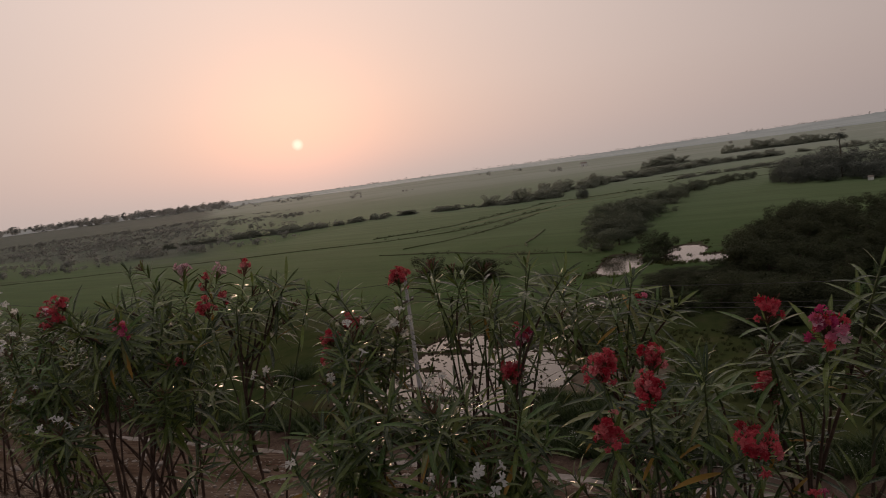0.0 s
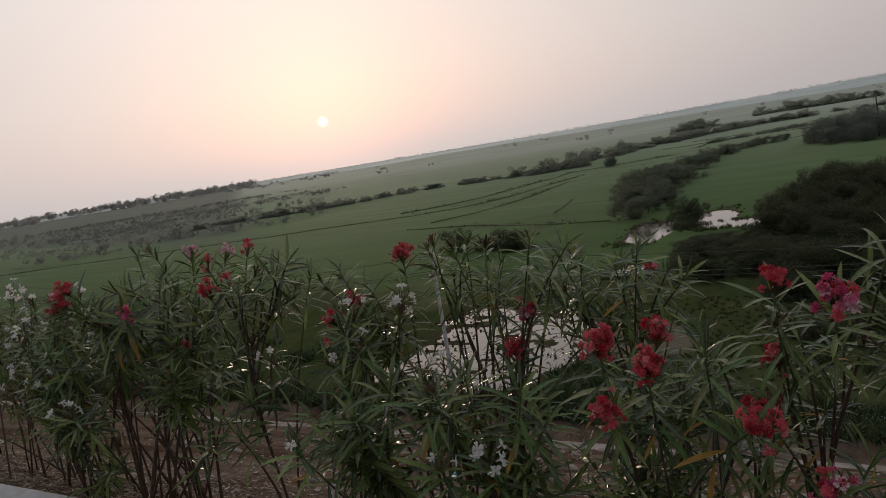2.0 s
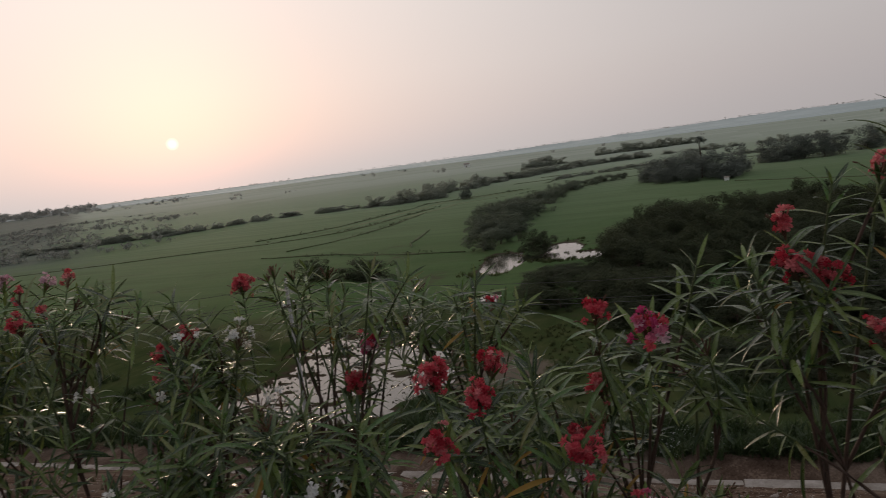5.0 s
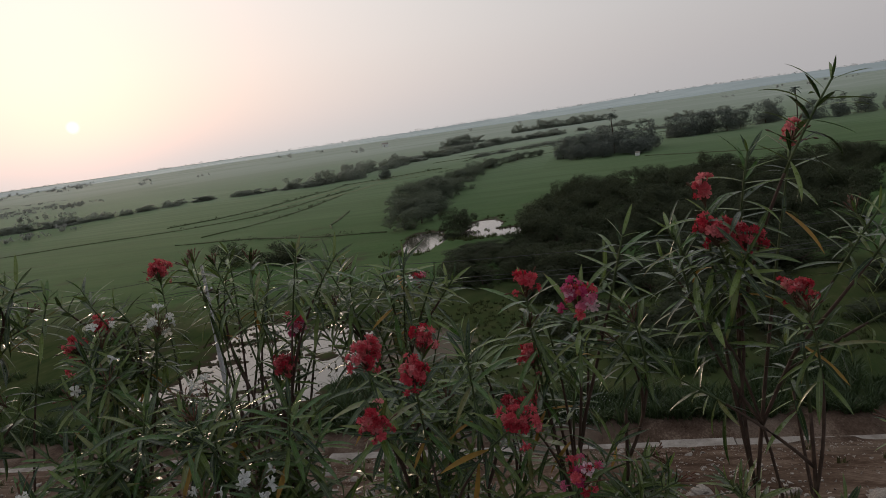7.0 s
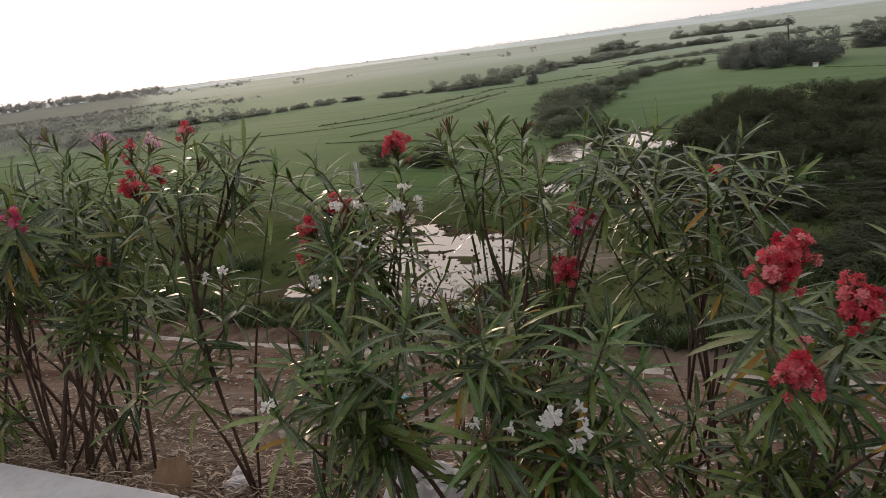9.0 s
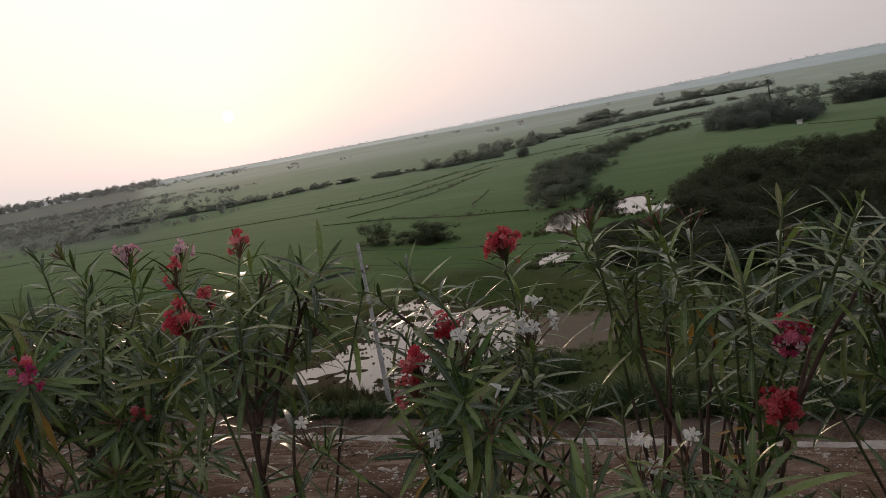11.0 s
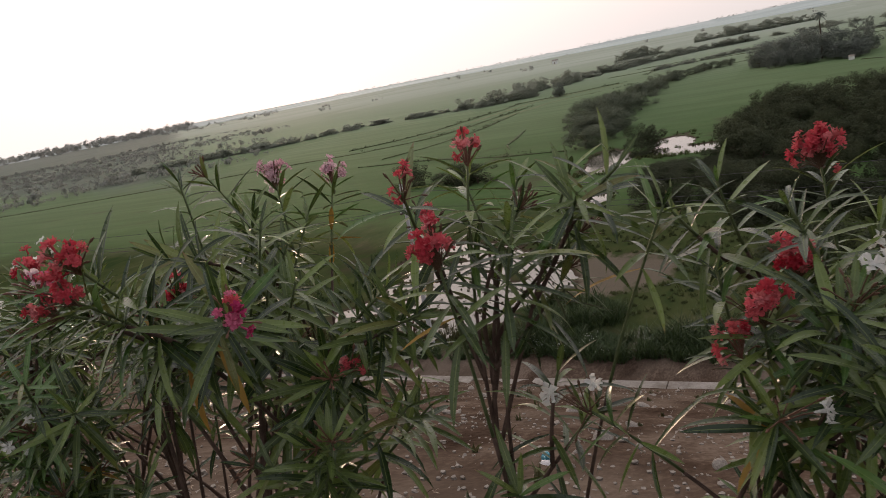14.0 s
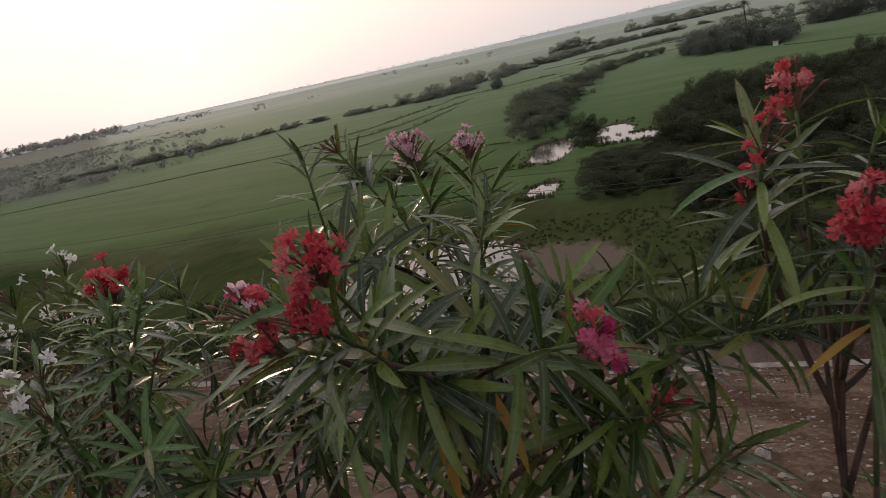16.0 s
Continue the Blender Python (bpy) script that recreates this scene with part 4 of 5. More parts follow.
def leaf_mesh(name, verts, faces, mat):
    """A mesh of one or more leaves of 21 vertices, with u across each leaf and v along it."""
    me = mesh_of(name, verts, faces, mat, True)
    uv = me.uv_layers.new(name="leaf")
    idx = np.zeros(len(me.loops), dtype=np.int32)
    me.loops.foreach_get("vertex_index", idx)
    uv.data.foreach_set("uv", np.stack([(idx % 3) / 2.0, (idx % 21) // 3 / 6.0], 1).astype(np.float32).ravel())
    return me


LEAVES = [leaf_shape(*q) for q in ((0.146, 0.0165, 0.35, 0.3), (0.136, 0.015, 0.55, 0.4), (0.162, 0.0175, 0.5, 0.25), (0.108, 0.0125, 0.15, 0.45), (0.152, 0.0155, 0.85, 0.35), (0.13, 0.0165, 0.25, 0.2))]
LEAF_MESH = [leaf_mesh("leaf", v, f, M_LEAF) for v, f in LEAVES]
YOUNG_MESH = [leaf_mesh("leaf", v, f, M_LEAF_YOUNG) for v, f in LEAVES]
OLD_MESH = [leaf_mesh("leaf", v, f, M_LEAF_OLD) for v, f in LEAVES]


def flower_shape(seed, double):
    """An open flower facing +z: five broad ruffled petals (and an inner ring), with a short tube below."""
    rnd = random.Random(seed)
    pieces = []
    for ring, (size, lift, z0) in enumerate(((0.0225, 0.3, 0.0), (0.015, 0.9, 0.004))[: 2 if double else 1]):
        for i in range(5):
            a = math.tau * (i + 0.5 * ring) / 5 + rnd.uniform(-0.15, 0.15)
            c, s = math.cos(a), math.sin(a)
            verts = []
            for r, w in ((0.12, 0.1), (0.5, 0.3), (0.85, 0.4), (1.06, 0.2)):
                for q in (-1, 0, 1):
                    rr, ww = size * r * rnd.uniform(0.92, 1.08), size * w * q
                    zz = z0 + size * (lift * r ** 0.8 + 0.22 * abs(q) * rnd.uniform(-0.3, 1.3) - 0.35 * (r > 0.9) * rnd.uniform(-0.3, 1) + 0.28 * rnd.uniform(-1, 1) * r)
                    verts.append((rr * c - ww * s, rr * s + ww * c, zz))
            pieces.append((verts, [(3 * j + k, 3 * j + k + 1, 3 * j + k + 4, 3 * j + k + 3) for j in range(3) for k in range(2)]))
    pieces.append(tube([Vector((0, 0, -0.02)), Vector((0, 0, -0.004)), Vector((0, 0, 0.004))], [0.002, 0.004, 0.005], 5))
    return merged(pieces)


FLOWER_MESH = {kind: [mesh_of("flower", *flower_shape(90 + i, kind in ("red", "magenta", "coral")), PETALS[kind]) for i in range(6)] for kind in PETALS}


MIXED = {"red": ("red", "red", "red", "coral"), "coral": ("coral", "coral", "red"), "magenta": ("magenta", "magenta", "red", "pink")}


def bud_shape(length=0.016, r=0.0035):
    return tube([Vector((0, 0, 0)), Vector((0, 0, length * 0.5)), Vector((0, 0, length))], [r * 0.6, r, r * 0.25], 5)


def flower_head(parent, tip, axis, kind, count, rnd, size=1.0):
    """A cluster at a shoot's tip: stalks and buds in one mesh, every open flower a mesh of its own."""
    pieces, spots = [], []
    axis = axis.normalized()
    spread_ = min(1.0, 0.45 + count / 42)
    for i in range(count):
        d = (Vector((rnd.gauss(0, 1), rnd.gauss(0, 1), rnd.gauss(0, 0.8))).normalized() + axis * 0.55).normalized()
        q = tip + (d * (rnd.uniform(0.016, 0.066) * spread_ if kind != "white" else rnd.uniform(0.03, 0.11)) + axis * 0.02 + Vector((0, 0, rnd.uniform(-0.02, 0.02)))) * size
        pieces.append(tube([tip - axis * 0.03, (tip + q) / 2 - axis * 0.006, q], [0.0022, 0.0016, 0.0014], 4))
        spots.append((q, d))
    for i in range(7):
        d = (Vector((rnd.gauss(0, 1), rnd.gauss(0, 1), rnd.gauss(0, 1))).normalized() + axis * 0.9).normalized()
        q = tip + d * rnd.uniform(0.03, 0.075) * size
        pieces.append(tube([tip - axis * 0.02, q], [0.002, 0.0014], 4))
        m = frame_of(q, d.orthogonal(), d)
        v, f = bud_shape()
        pieces.append(([m @ p for p in v], f))
    head = child("inflorescence", mesh_of("inflorescence", *merged(pieces), M_BUD), parent, {"red": "double red blossoms", "coral": "coral red blossoms", "magenta": "deep pink double blossoms", "pink": "pale pink blossoms", "white": "single white blossoms"}[kind])
    for q, d in spots:
        d = (d + Vector((rnd.uniform(-0.4, 0.4), rnd.uniform(-0.4, 0.4), rnd.uniform(-0.1, 0.5)))).normalized()
        m = frame_of(q, (Matrix.Rotation(rnd.uniform(0, math.tau), 3, d) @ d.orthogonal()), d)
        s = size * (rnd.uniform(0.5, 0.95) if kind != "white" else rnd.uniform(0.85, 1.2))
        tint = rnd.choice(MIXED.get(kind, (kind,)))
        child("flower", rnd.choice(FLOWER_MESH[tint]), head, "", m @ Matrix.Diagonal((s, s, s, 1)))


def bezier(a, b, c, k):
    return [a * (1 - t) ** 2 + b * (2 * t * (1 - t)) + c * t * t for t in (i / (k - 1) for i in range(k))]


FLOWERS = {"red": 10, "coral": 8, "magenta": 9, "pink": 8, "white": 5}


def oleander(seed, base, shoots, extra, centre, radius, low, high, label, leafage=0.46, young=0.1, size=1.0, white=0, clump=1.0, skirt=0):
    """A many-stemmed bush. base: its foot (x, y). shoots: (x, y, z, kind) of the tips that bear something.
    extra: further shoots with tips round centre (x, y), within radius, at heights from low to high."""
    rnd = random.Random(seed)
    ob = new("oleander_bush", None)
    foot = Vector((*base, ground_z(*base)))
    ob.location = foot
    tagged(ob, label, "bush", "oleanders along the verge")
    tips = [(Vector(s[:3]), s[3], s[4] if len(s) > 4 else FLOWERS.get(s[3], 0)) for s in shoots]
    for i in range(extra):
        a, q = rnd.uniform(0, math.tau), radius * math.sqrt(rnd.random())
        x, y = centre[0] + q * math.cos(a), centre[1] + 0.7 * q * math.sin(a)
        z = high - (high - low) * rnd.random() ** 1.3 - 0.15 * (q / radius) ** 2
        tips.append((Vector((x, y, z)), "white1" if i < white else rnd.choice(("", "", "", "bud")), 0))
    for _ in range(skirt):      # short shoots low down
        a, q = rnd.uniform(0, math.tau), radius * rnd.uniform(0.4, 1.1)
        tips.append((Vector((centre[0] + q * math.cos(a), centre[1] + 0.6 * q * math.sin(a), foot.z + rnd.uniform(0.3, 0.75))), "", 0))
    singles, mass = 0, []
    roots = []
    for tip, kind, many in tips:
        tip = tip - foot
        if kind in FLOWERS:
            tip = tip - Vector((0, 0, 0.035))
        start = Vector((rnd.gauss(0, 0.1) * clump, rnd.gauss(0, 0.07) * clump, -0.06))
        r0 = rnd.uniform(0.007, 0.0125)
        if roots and rnd.random() < 0.62 + 0.4 * (clump < 0.5):
            near = min(roots, key=lambda r: (r[-1] - tip).length)
            i = len(near) // 2 - rnd.randint(0, 2)
            while i > 0 and near[i].z > tip.z - 0.22:       # low shoots leave the stem low down
                i -= 1
            if near[i].z < tip.z - 0.15:
                start, r0 = near[i], 0.007
        ctrl = start.lerp(tip, 0.5) + Vector((rnd.gauss(0, 0.06), rnd.gauss(0, 0.05), 0)) + Vector(((start.x - tip.x) * 0.1, (start.y - tip.y) * 0.1, abs(tip.z - start.z) * 0.05))
        pts = bezier(start, ctrl, tip, 13)
        roots.append(pts)
        radii = [r0 + (0.0032 - r0) * i / 12 for i in range(13)]
        child("stem", mesh_of("stem", *tube(pts[:9], radii[:9]), M_STEM, True), ob)
        child("shoot", mesh_of("shoot", *tube(pts[8:], radii[8:], 5), M_SHOOT, True), ob)
        # leaves, in whorls of three, from the tip down
        length = sum((b - a).length for a, b in zip(pts, pts[1:]))
        reach = min(leafage * rnd.uniform(0.8, 1.2), length * 0.8)
        s, twist = 0.05 if kind in FLOWERS else 0.012, rnd.uniform(0, math.tau)
        while s < reach:
            d, i = s, len(pts) - 1
            while i > 1 and d > (pts[i] - pts[i - 1]).length:
                d -= (pts[i] - pts[i - 1]).length
                i -= 1
            axis = (pts[i] - pts[i - 1]).normalized()
            p = pts[i] - axis * d
            t = s / reach
            for k in range(3):
                if rnd.random() < 0.1 + 0.32 * max(0.0, t - 0.55):
                    continue
                a = twist + math.tau * k / 3 + rnd.uniform(-0.25, 0.25)
                u = axis.orthogonal().normalized()
                side = u * math.cos(a) + axis.cross(u) * math.sin(a)
                open_ = radians(24 + 72 * t ** 0.5 + rnd.uniform(-15, 15))
                along_ = axis * math.cos(open_) + side * math.sin(open_) + Vector((0, 0, -0.9 * t ** 3 * rnd.uniform(0.2, 1.4)))
                m = frame_of(p, along_, axis * math.sin(open_) - side * math.cos(open_) + Vector((0, 0, 0.35)))
                q = size * (0.55 + 0.5 * min(1.0, 3.2 * t + 0.1)) * rnd.uniform(0.8, 1.15)
                m = m @ Matrix.Diagonal((q, q, q, 1))
                i_shape = rnd.randrange(len(LEAVES)) if t > 0.15 else rnd.choice((0, 3, 5))
                if singles < 215:
                    pick = OLD_MESH if t > 0.6 and rnd.random() < 0.1 else YOUNG_MESH if rnd.random() < young * (1.6 - t) else LEAF_MESH
                    child("leaf", pick[i_shape], ob, "", m)
                    singles += 1
                else:
                    mass.append(([m @ v for v in LEAVES[i_shape][0]], LEAVES[i_shape][1]))
            s += rnd.uniform(0.019, 0.032) * (1 + 0.8 * t)
            twist += math.pi / 3 + rnd.uniform(-0.2, 0.2)
        axis = (pts[-1] - pts[-2]).normalized()
        if kind in FLOWERS:
            flower_head(ob, tip, axis + Vector((0, 0, 0.4)), kind, round(many * (2.6 if kind != "white" else 1.0)), rnd, 0.95)
        elif kind == "white1":
            flower_head(ob, tip, axis, "white", rnd.randint(2, 5), rnd, 1.05)
        elif kind == "bud":
            pieces = []
            for _ in range(11):
                d = (Vector((rnd.gauss(0, 1), rnd.gauss(0, 1), rnd.gauss(0, 1))).normalized() + axis * 1.3).normalized()
                q = tip + d * rnd.uniform(0.02, 0.06)
                pieces.append(tube([tip, q], [0.002, 0.0014], 4))
                m = frame_of(q, d.orthogonal(), d)
                v, f = bud_shape()
                pieces.append(([m @ w for w in v], f))
            child("budding_tip", mesh_of("budding_tip", *merged(pieces), M_BUD), ob, "closed reddish flower buds")
    if mass:
        tagged(child("foliage", leaf_mesh("foliage", *merged(mass), M_LEAF_MASS), ob), kind="stuff")
    return ob


RED = "tall oleander bush with red blossoms and slender dark leaves"
WHITE = "oleander bush with small white blossoms and dark leaves"
PINK = "oleander bush with pale pink and red blossoms"
oleander(1, (-5.25, 3.5), [(-4.88, 3.2, 0.98, "white", 6), (-5.68, 3.2, 0.9, "white"), (-5.17, 3.2, 0.9, "white"), (-5.03, 3.2, 0.6, "white"), (-5.45, 3.2, 0.46, "white"), (-6.06, 3.2, 0.7, "white"),
         (-4.95, 3.15, 0.37, "white"), (-5.38, 3.15, 0.25, "white")], 26, (-5.4, 3.6), 0.85, 0.1, 0.85, WHITE, 0.34, white=20, clump=3.0, skirt=10)
oleander(2, (-3.2, 3.05), [(-3.3, 3.58, 1.115, "pink", 11), (-3.2, 3.8, 1.065, "pink", 11), (-2.98, 2.48, 1.13, "red", 4), (-2.99, 2.46, 1.06, "red", 3), (-3.09, 2.47, 1.08, "magenta", 2), (-3.07, 2.46, 1.03, "red", 3), (-2.65, 2.56, 0.97, "magenta", 3), (-3.4, 3.35, 1.15, "bud"), (-3.25, 3.3, 1.02, ""), (-3.1, 3.2, 1.04, ""), (-3.35, 3.05, 0.98, ""), (-3.0, 3.35, 1.0, ""), (-3.15, 2.85, 1.0, ""),
         (-2.9, 3.0, 1.05, ""), (-2.75, 2.9, 0.9, ""), (-3.3, 2.7, 0.95, ""), (-2.95, 2.6, 0.85, ""), (-2.68, 2.9, 0.6, ""), (-2.49, 2.9, 0.56, ""), (-2.5, 2.9, 0.86, ""), (-2.65, 3.2, 0.79, ""), (-2.6, 2.85, 0.72, "coral", 2), (-3.07, 2.39, 0.47, "white")], 20, (-2.95, 2.95), 0.62, 0.52, 0.98, PINK, 0.36, size=1.2, clump=2.0, skirt=1)
oleander(3, (-2.28, 3.1), [(-2.28, 2.8, 1.0, "red", 7), (-2.33, 3.16, 1.16, "coral", 3), (-2.43, 3.07, 1.02, "coral", 2), (-2.4, 2.92, 1.13, "coral", 2), (-2.05, 3.1, 1.08, ""), (-2.12, 2.85, 1.0, ""), (-2.0, 2.95, 1.05, ""), (-1.93, 3.05, 1.08, ""), (-1.85, 3.1, 0.98, ""), (-2.2, 3.15, 1.06, ""), (-2.42, 3.3, 1.05, ""), (-2.1, 3.2, 0.84, ""), (-2.2, 2.83, 0.38, ""), (-2.35, 2.74, 0.28, ""), (-2.28, 2.78, 0.22, ""), (-2.05, 3.05, 0.5, ""), (-2.12, 3.0, 0.62, "")], 3, (-2.1, 3.05), 0.32, 0.85, 1.02, RED, 0.23, size=1.16, clump=0.15)
oleander(4, (-1.75, 3.25), [(-1.535, 3.5, 1.0, "coral", 16), (-1.595, 3.12, 0.84, "red", 6), (-1.665, 2.99, 0.78, "red", 6), (-1.72, 3.05, 0.69, "red", 4), (-1.5, 2.95, 0.83, "white", 2), (-1.4, 3.22, 0.8, "white"), (-1.37, 3.16, 0.8, "white"), (-1.4, 2.82, 0.7, "white", 1),
         (-1.64, 2.86, 0.63, "white", 1), (-2.05, 2.92, 0.6, "white", 2), (-1.75, 3.2, 1.0, ""), (-1.61, 3.05, 0.97, ""), (-1.85, 3.15, 0.95, "")], 13, (-1.58, 3.08), 0.5, 0.4, 0.95, RED, 0.27, size=1.1, clump=1.6, skirt=6)
oleander(5, (-0.98, 3.2), [(-1.185, 3.27, 1.05, "bud"), (-0.98, 3.1, 1.06, "bud"), (-0.71, 3.2, 0.74, "magenta"), (-0.74, 3.1, 0.6, "red"), (-0.55, 3.0, 1.1, ""), (-0.42, 3.1, 1.05, ""), (-0.8, 3.05, 0.95, ""), (-1.02, 3.3, 1.08, ""), (-0.92, 3.3, 1.02, "bud"), (-0.83, 3.3, 0.96, ""), (-1.12, 3.3, 0.9, ""), (-1.24, 3.3, 1.03, "bud"), (-1.06, 3.35, 1.0, ""), (-0.69, 3.3, 1.06, ""), (-0.58, 3.3, 0.96, "")], 8, (-0.9, 3.55), 0.46, 0.45, 1.0, RED, 0.24, size=1.05)
oleander(6, (-0.92, 2.95), [(-0.955, 2.82, 0.63, "white", 1), (-1.06, 2.79, 0.59, "white", 2), (-0.84, 2.48, 0.35, "white", 2), (-0.9, 2.6, 0.55, "")], 16, (-0.72, 2.72), 0.34, 0.12, 0.7, WHITE, 0.34, 0.25, size=1.28, white=1, skirt=4)
oleander(15, (-1.38, 2.9), [(-1.52, 2.56, 0.46, ""), (-1.28, 2.56, 0.47, ""), (-1.4, 2.7, 0.52, ""), (-1.12, 2.66, 0.6, ""), (-1.38, 2.5, 0.36, ""), (-1.6, 2.75, 0.4, ""), (-1.53, 2.4, 0.43, "white", 1)], 5, (-1.43, 2.66), 0.19, 0.2, 0.46, WHITE, 0.34, 0.15, size=1.42)
oleander(7, (-0.35, 3.45), [(-0.34, 3.98, 0.72, "magenta", 4), (-0.2, 3.3, 0.97, ""), (-0.1, 3.4, 0.85, ""), (-0.4, 3.7, 0.85, ""), (-0.45, 3.3, 0.93, ""), (-0.31, 3.3, 0.9, ""), (-0.56, 3.3, 0.96, "")], 11, (-0.3, 3.4), 0.42, 0.4, 0.9, RED, 0.28, size=1.1, skirt=9)
oleander(8, (0.0, 2.95), [(-0.118, 2.42, 0.84, "red", 12), (-0.08, 2.32, 0.66, "red"), (-0.06, 2.9, 0.72, "red"), (0.03, 2.42, 0.77, "red", 11), (0.335, 2.39, 0.62, "red"), (0.2, 2.45, 0.8, ""), (0.15, 2.6, 0.82, "")], 17, (0.1, 2.68), 0.34, 0.2, 0.78, RED, 0.34, size=1.05, skirt=10)
oleander(9, (0.55, 3.0), [(0.38, 2.67, 0.97, "red", 6), (0.55, 2.59, 0.93, "magenta", 11), (0.36, 2.8, 0.67, "coral", 9), (0.3, 2.75, 0.5, "red", 9), (0.51, 2.42, 0.42, "magenta"), (0.71, 2.7, 1.08, ""), (0.66, 2.75, 0.95, "")], 10, (0.6, 2.75), 0.3, 0.3, 0.9, RED, 0.28, size=1.05, skirt=10)
oleander(10, (1.1, 2.95), [(0.966, 2.7, 1.2, "coral", 5), (0.988, 2.7, 1.07, "red", 9), (1.075, 2.7, 1.04, "red", 8), (1.226, 2.75, 0.84, "red"), (1.1, 2.7, 1.3, ""), (1.345, 2.7, 1.48, ""), (1.25, 2.8, 1.35, "coral", 3), (0.85, 2.75, 1.08, ""), (0.8, 2.72, 0.6, "")], 9, (1.2, 2.8), 0.45, 0.6, 1.15, RED, 0.3, size=1.08, skirt=14)
oleander(11, (2.0, 3.1), [(1.8, 2.9, 1.2, "red"), (2.2, 3.0, 1.1, "red"), (2.0, 3.2, 1.3, "")], 22, (2.0, 3.0), 0.55, 0.2, 1.25, RED, 0.34, skirt=14)
oleander(12, (-4.1, 3.3), [(-3.95, 3.0, 0.97, "red", 8), (-4.2, 3.2, 0.9, ""), (-3.48, 3.3, 1.16, ""), (-3.3, 3.0, 0.87, "red", 4)], 30, (-4.0, 3.25), 0.74, 0.35, 0.98, RED, 0.32, size=1.1, clump=3.2)
oleander(14, (-3.95, 2.95), [(-3.93, 2.72, 0.88, "white", 1), (-4.01, 2.72, 0.8, "white", 2), (-3.95, 2.72, 0.78, "white", 2), (-3.77, 2.72, 0.55, "white", 1), (-3.92, 2.7, 0.45, "white", 2), (-3.82, 2.7, 0.5, "white", 1), (-3.76, 2.7, 0.56, "white", 1),
         (-3.6, 2.65, 0.72, ""), (-3.74, 2.9, 0.96, ""), (-3.85, 2.9, 0.92, ""), (-3.5, 2.7, 0.6, "")], 12, (-3.7, 2.75), 0.3, 0.15, 0.66, WHITE, 0.32, 0.5, size=1.12, skirt=3)
oleander(13, (-6.9, 3.4), [(-6.8, 3.2, 1.0, "pink"), (-7.1, 3.3, 0.8, "red")], 18, (-6.9, 3.3), 0.6, 0.3, 0.95, PINK, 0.34, clump=2.5)


# ---- litter on the bank ----
def make_litter():
    rnd = random.Random(60)
    pieces = []
    for _ in range(19000):
        x, y = rnd.uniform(-7.5, 3.5), KERB_Y + 0.03 + abs(rnd.gauss(0, 1.05))
        p = Vector((x, y, ground_z(x, y) + rnd.uniform(0.008, 0.045)))
        a = rnd.uniform(0, math.tau)
        m = frame_of(p, Vector((math.cos(a), math.sin(a), rnd.uniform(-0.3, 0.3) - 0.48 * math.sin(a))), Vector((rnd.uniform(-0.5, 0.5), 0.45 + rnd.uniform(-0.5, 0.5), 1)))
        q = rnd.uniform(0.25, 0.8)
        v, f = LEAVES[rnd.randrange(len(LEAVES))]
        pieces.append(([m @ (w * q) for w in v[::1]], f))
    tagged(new("leaf_litter", mesh_of("leaf_litter", *merged(pieces), M_LITTER)), "dry fallen oleander leaves on the earth", "litter", kind="stuff")
    shapes = []
    for i in range(6):
        bm = bmesh.new()
        bmesh.ops.create_icosphere(bm, subdivisions=2, radius=0.5)
        for v in bm.verts:
            v.co *= 1 + 0.55 * noise.noise(v.co * 2.2 + Vector((i * 7, 0, 0)))
            v.co.z *= 0.55
        shapes.append(from_bm("stone", bm, M_STONE))
    for _ in range(295):
        x, y = rnd.uniform(-15, 3), 3.9 + 23 * rnd.random() ** 1.7
        s = rnd.choice((0.07, 0.1, 0.14, 0.25)) * rnd.uniform(0.7, 1.3) * min(1.0, 0.35 + y / 14)
        ob = new("stone", rnd.choice(shapes))
        ob.matrix_world = Matrix.Translation((x, y, ground_z(x, y) + 0.1 * s)) @ Euler((0.4 * rnd.random() - 0.46, 0.4 * rnd.random(), rnd.uniform(0, 6.28))).to_matrix().to_4x4() @ Matrix.Diagonal((s, s * rnd.uniform(0.5, 1), s * 0.7, 1))
        tagged(ob, "loose pale broken stone on the earth bank", "stone", "stones on the bank")
    pieces = []
    for _ in range(6500):
        x, y = rnd.uniform(-18, 9), 2.9 + 25 * rnd.random() ** 2
        s = rnd.uniform(0.008, 0.03) * (1 + y / 25)
        o = Vector((x, y, ground_z(x, y)))
        v = [o + Vector((rnd.uniform(-s, s), rnd.uniform(-s, s), rnd.uniform(0, s))) for _ in range(4)]
        pieces.append((v, [(0, 1, 2), (0, 2, 3), (0, 3, 1), (1, 3, 2)]))
    for _ in range(1100):
        x, y = rnd.uniform(-7.5, 3), 3.2 + 9 * rnd.random() ** 1.4
        s = rnd.uniform(0.012, 0.034)
        o = Vector((x, y, ground_z(x, y) + 0.3 * s))
        v = [o + Vector((s * math.cos(a) * rnd.uniform(0.6, 1.2), s * math.sin(a) * rnd.uniform(0.5, 1.0), s * z)) for z in (-0.4, 0.45) for a in (0.2, 1.5, 2.6, 3.9, 5.2)]
        pieces.append((v, [(0, 1, 2, 3, 4)[::-1], (5, 6, 7, 8, 9)] + [(k, (k + 1) % 5, 5 + (k + 1) % 5, 5 + k) for k in range(5)]))
    tagged(new("grit", mesh_of("grit", *merged(pieces), M_STONE)), "small chips of stone strewn over the bank", "gravel", kind="stuff")
    spots = [(rnd.uniform(-18, 6), rnd.uniform(5, 28), rnd.uniform(0.15, 0.5)) for _ in range(70)]
    tufts("dry_tufts", "small dry weeds on the bare bank", "weeds", 61, [(x, y, s) for x, y, s in spots], M_REED, 12, 0.5, 0.02, 0.9)


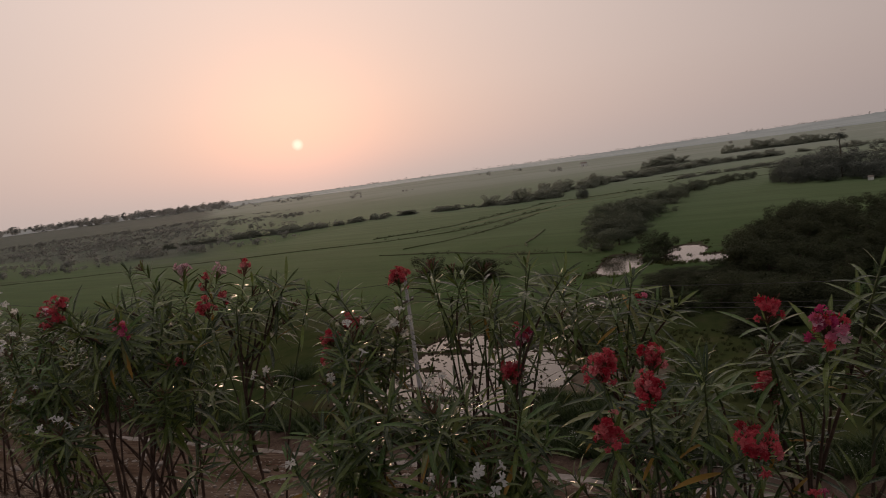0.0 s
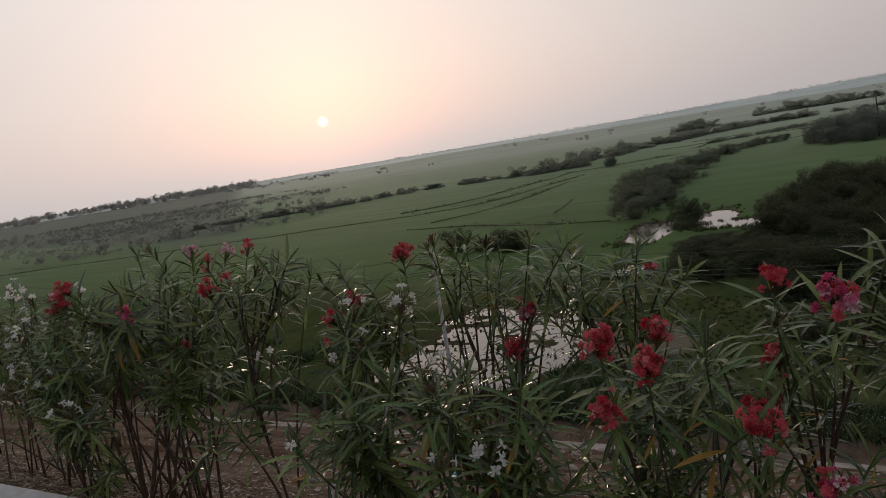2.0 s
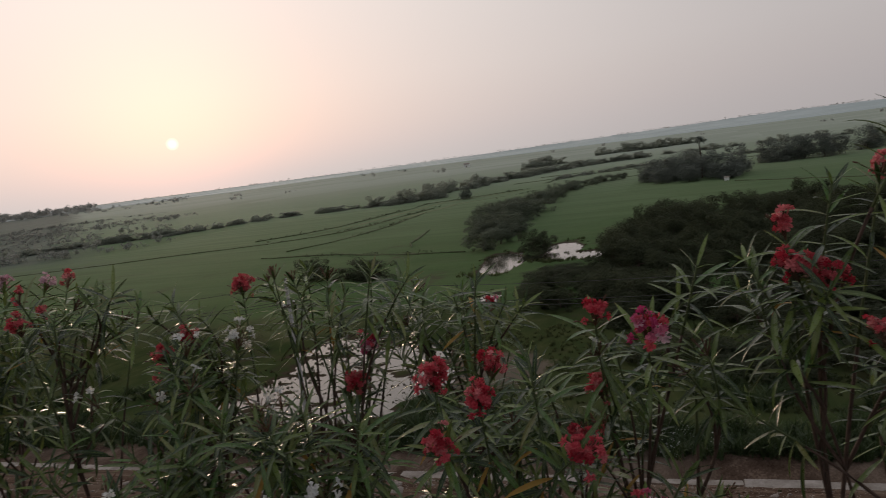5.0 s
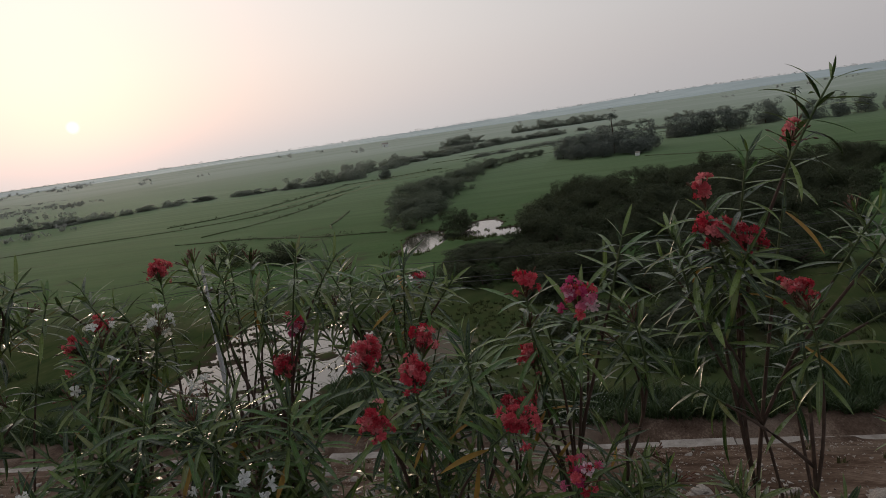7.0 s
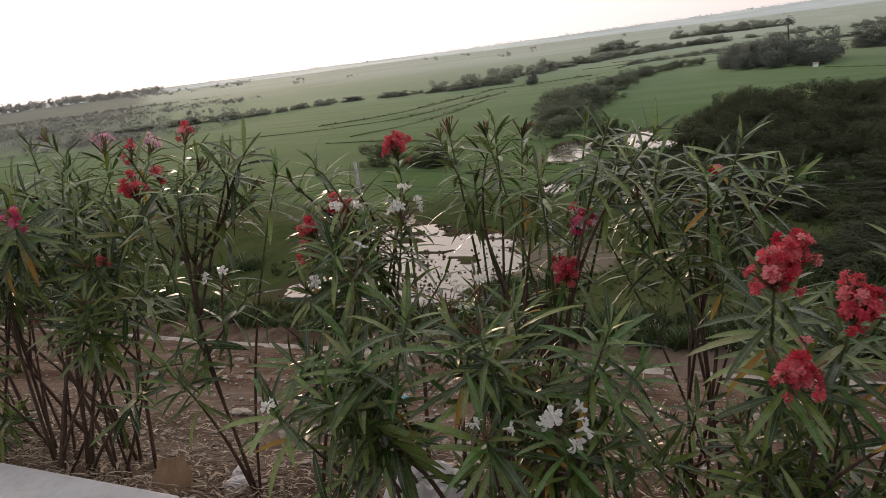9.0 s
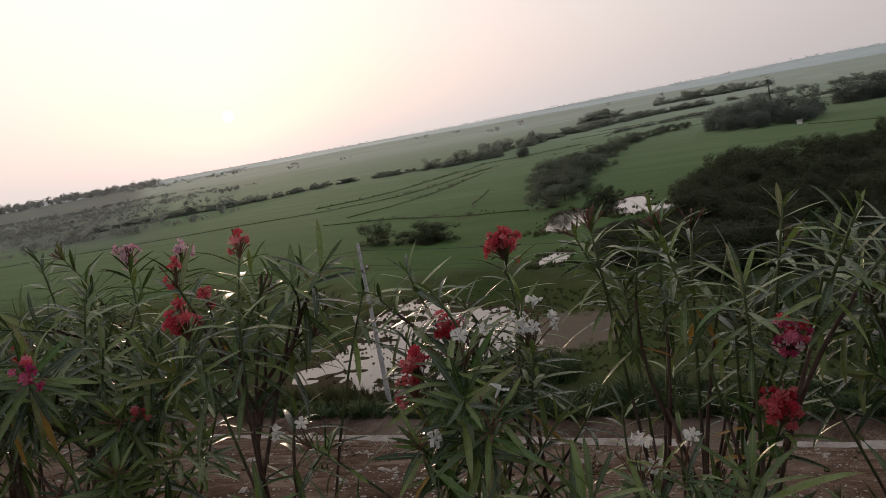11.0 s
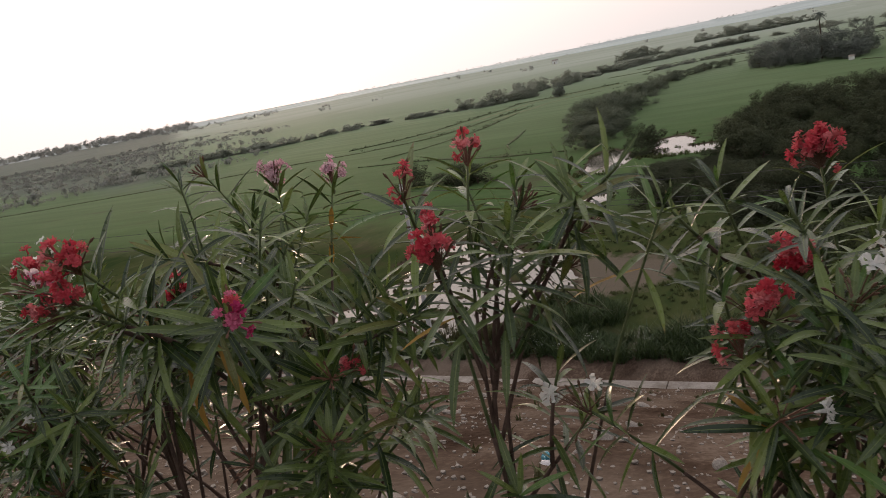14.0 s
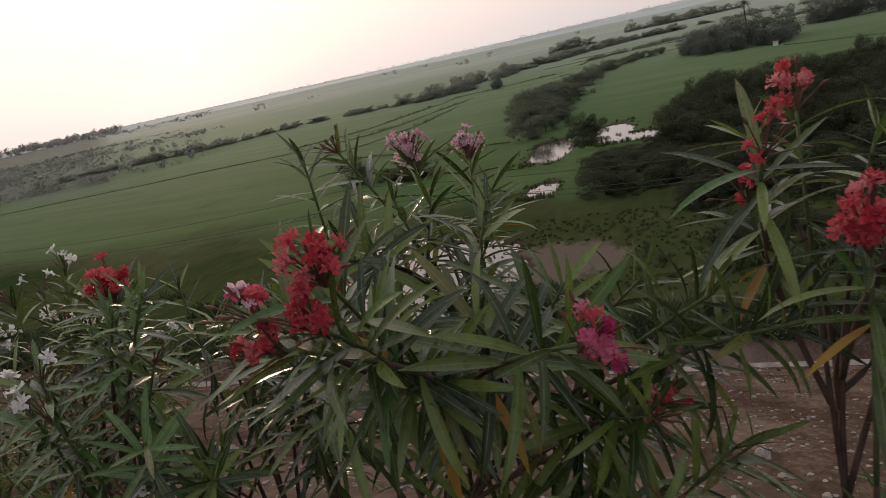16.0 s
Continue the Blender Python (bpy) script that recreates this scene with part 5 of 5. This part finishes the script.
def crumpled(name, mat, place, size, seed, label, category):
    bm = bmesh.new()
    bmesh.ops.create_icosphere(bm, subdivisions=4, radius=1.0)
    for v in bm.verts:
        p = v.co * 1.6 + Vector((seed * 9.1, 0, 0))
        crease = 1 - 2 * abs(noise.noise(p * 1.7)) + 0.35 * (1 - 2 * abs(noise.noise(p * 4.2)))
        v.co = v.co * (0.8 + 0.28 * crease)
        v.co = Vector((v.co.x * size[0], v.co.y * size[1], v.co.z * size[2]))
    ob = new(name, from_bm(name, bm, mat, False))
    ob.location = (place[0], place[1], ground_z(place[0], place[1]) + size[2] * 0.55)
    ob.rotation_euler = (-0.42, 0.0, seed)
    tagged(ob, label, category)


make_litter()
crumpled("plastic_bag", M_BAG, (-1.36, 3.02), (0.19, 0.13, 0.16), 1, "crumpled thin white plastic bag lying on earth", "bag")
crumpled("plastic_scrap", M_BLUE, (-4.02, 7.5), (0.075, 0.05, 0.045), 2, "small blue plastic scrap on the bare bank", "litter")
crumpled("paper_scrap", M_BAG, (-3.96, 7.3), (0.06, 0.045, 0.022), 3, "torn white paper scrap on the bare bank", "litter")
crumpled("paper_scrap", M_BAG, (-2.4, 3.08), (0.065, 0.04, 0.035), 4, "small white paper scrap under the bushes", "litter")
crumpled("paper_scrap", M_BAG, (-2.5, 3.2), (0.035, 0.03, 0.05), 6, "small white paper scrap under the bushes", "litter")


def make_flap():
    """A torn, warped piece of cardboard leaning on the earth."""
    rnd = random.Random(77)
    bm = box_bm(-0.085, 0.085, -0.0025, 0.0025, 0.0, 0.16)
    bmesh.ops.subdivide_edges(bm, edges=bm.edges[:], cuts=4, use_grid_fill=True)
    for v in bm.verts:
        v.co.y += 0.014 * math.sin(9 * v.co.x + 1) + 0.1 * v.co.z * v.co.z
        if v.co.z > 0.1:
            v.co.x *= 0.72
            v.co.z += rnd.uniform(-0.012, 0.012)
    ob = new("cardboard_scrap", from_bm("cardboard_scrap", bm, M_CARD, False))
    ob.location = (-2.53, 2.83, ground_z(-2.53, 2.83) - 0.012)
    ob.rotation_euler = (-0.62, 0.0, 0.62)
    tagged(ob, "torn brown cardboard flap leaning by the kerb", "litter")


make_flap()
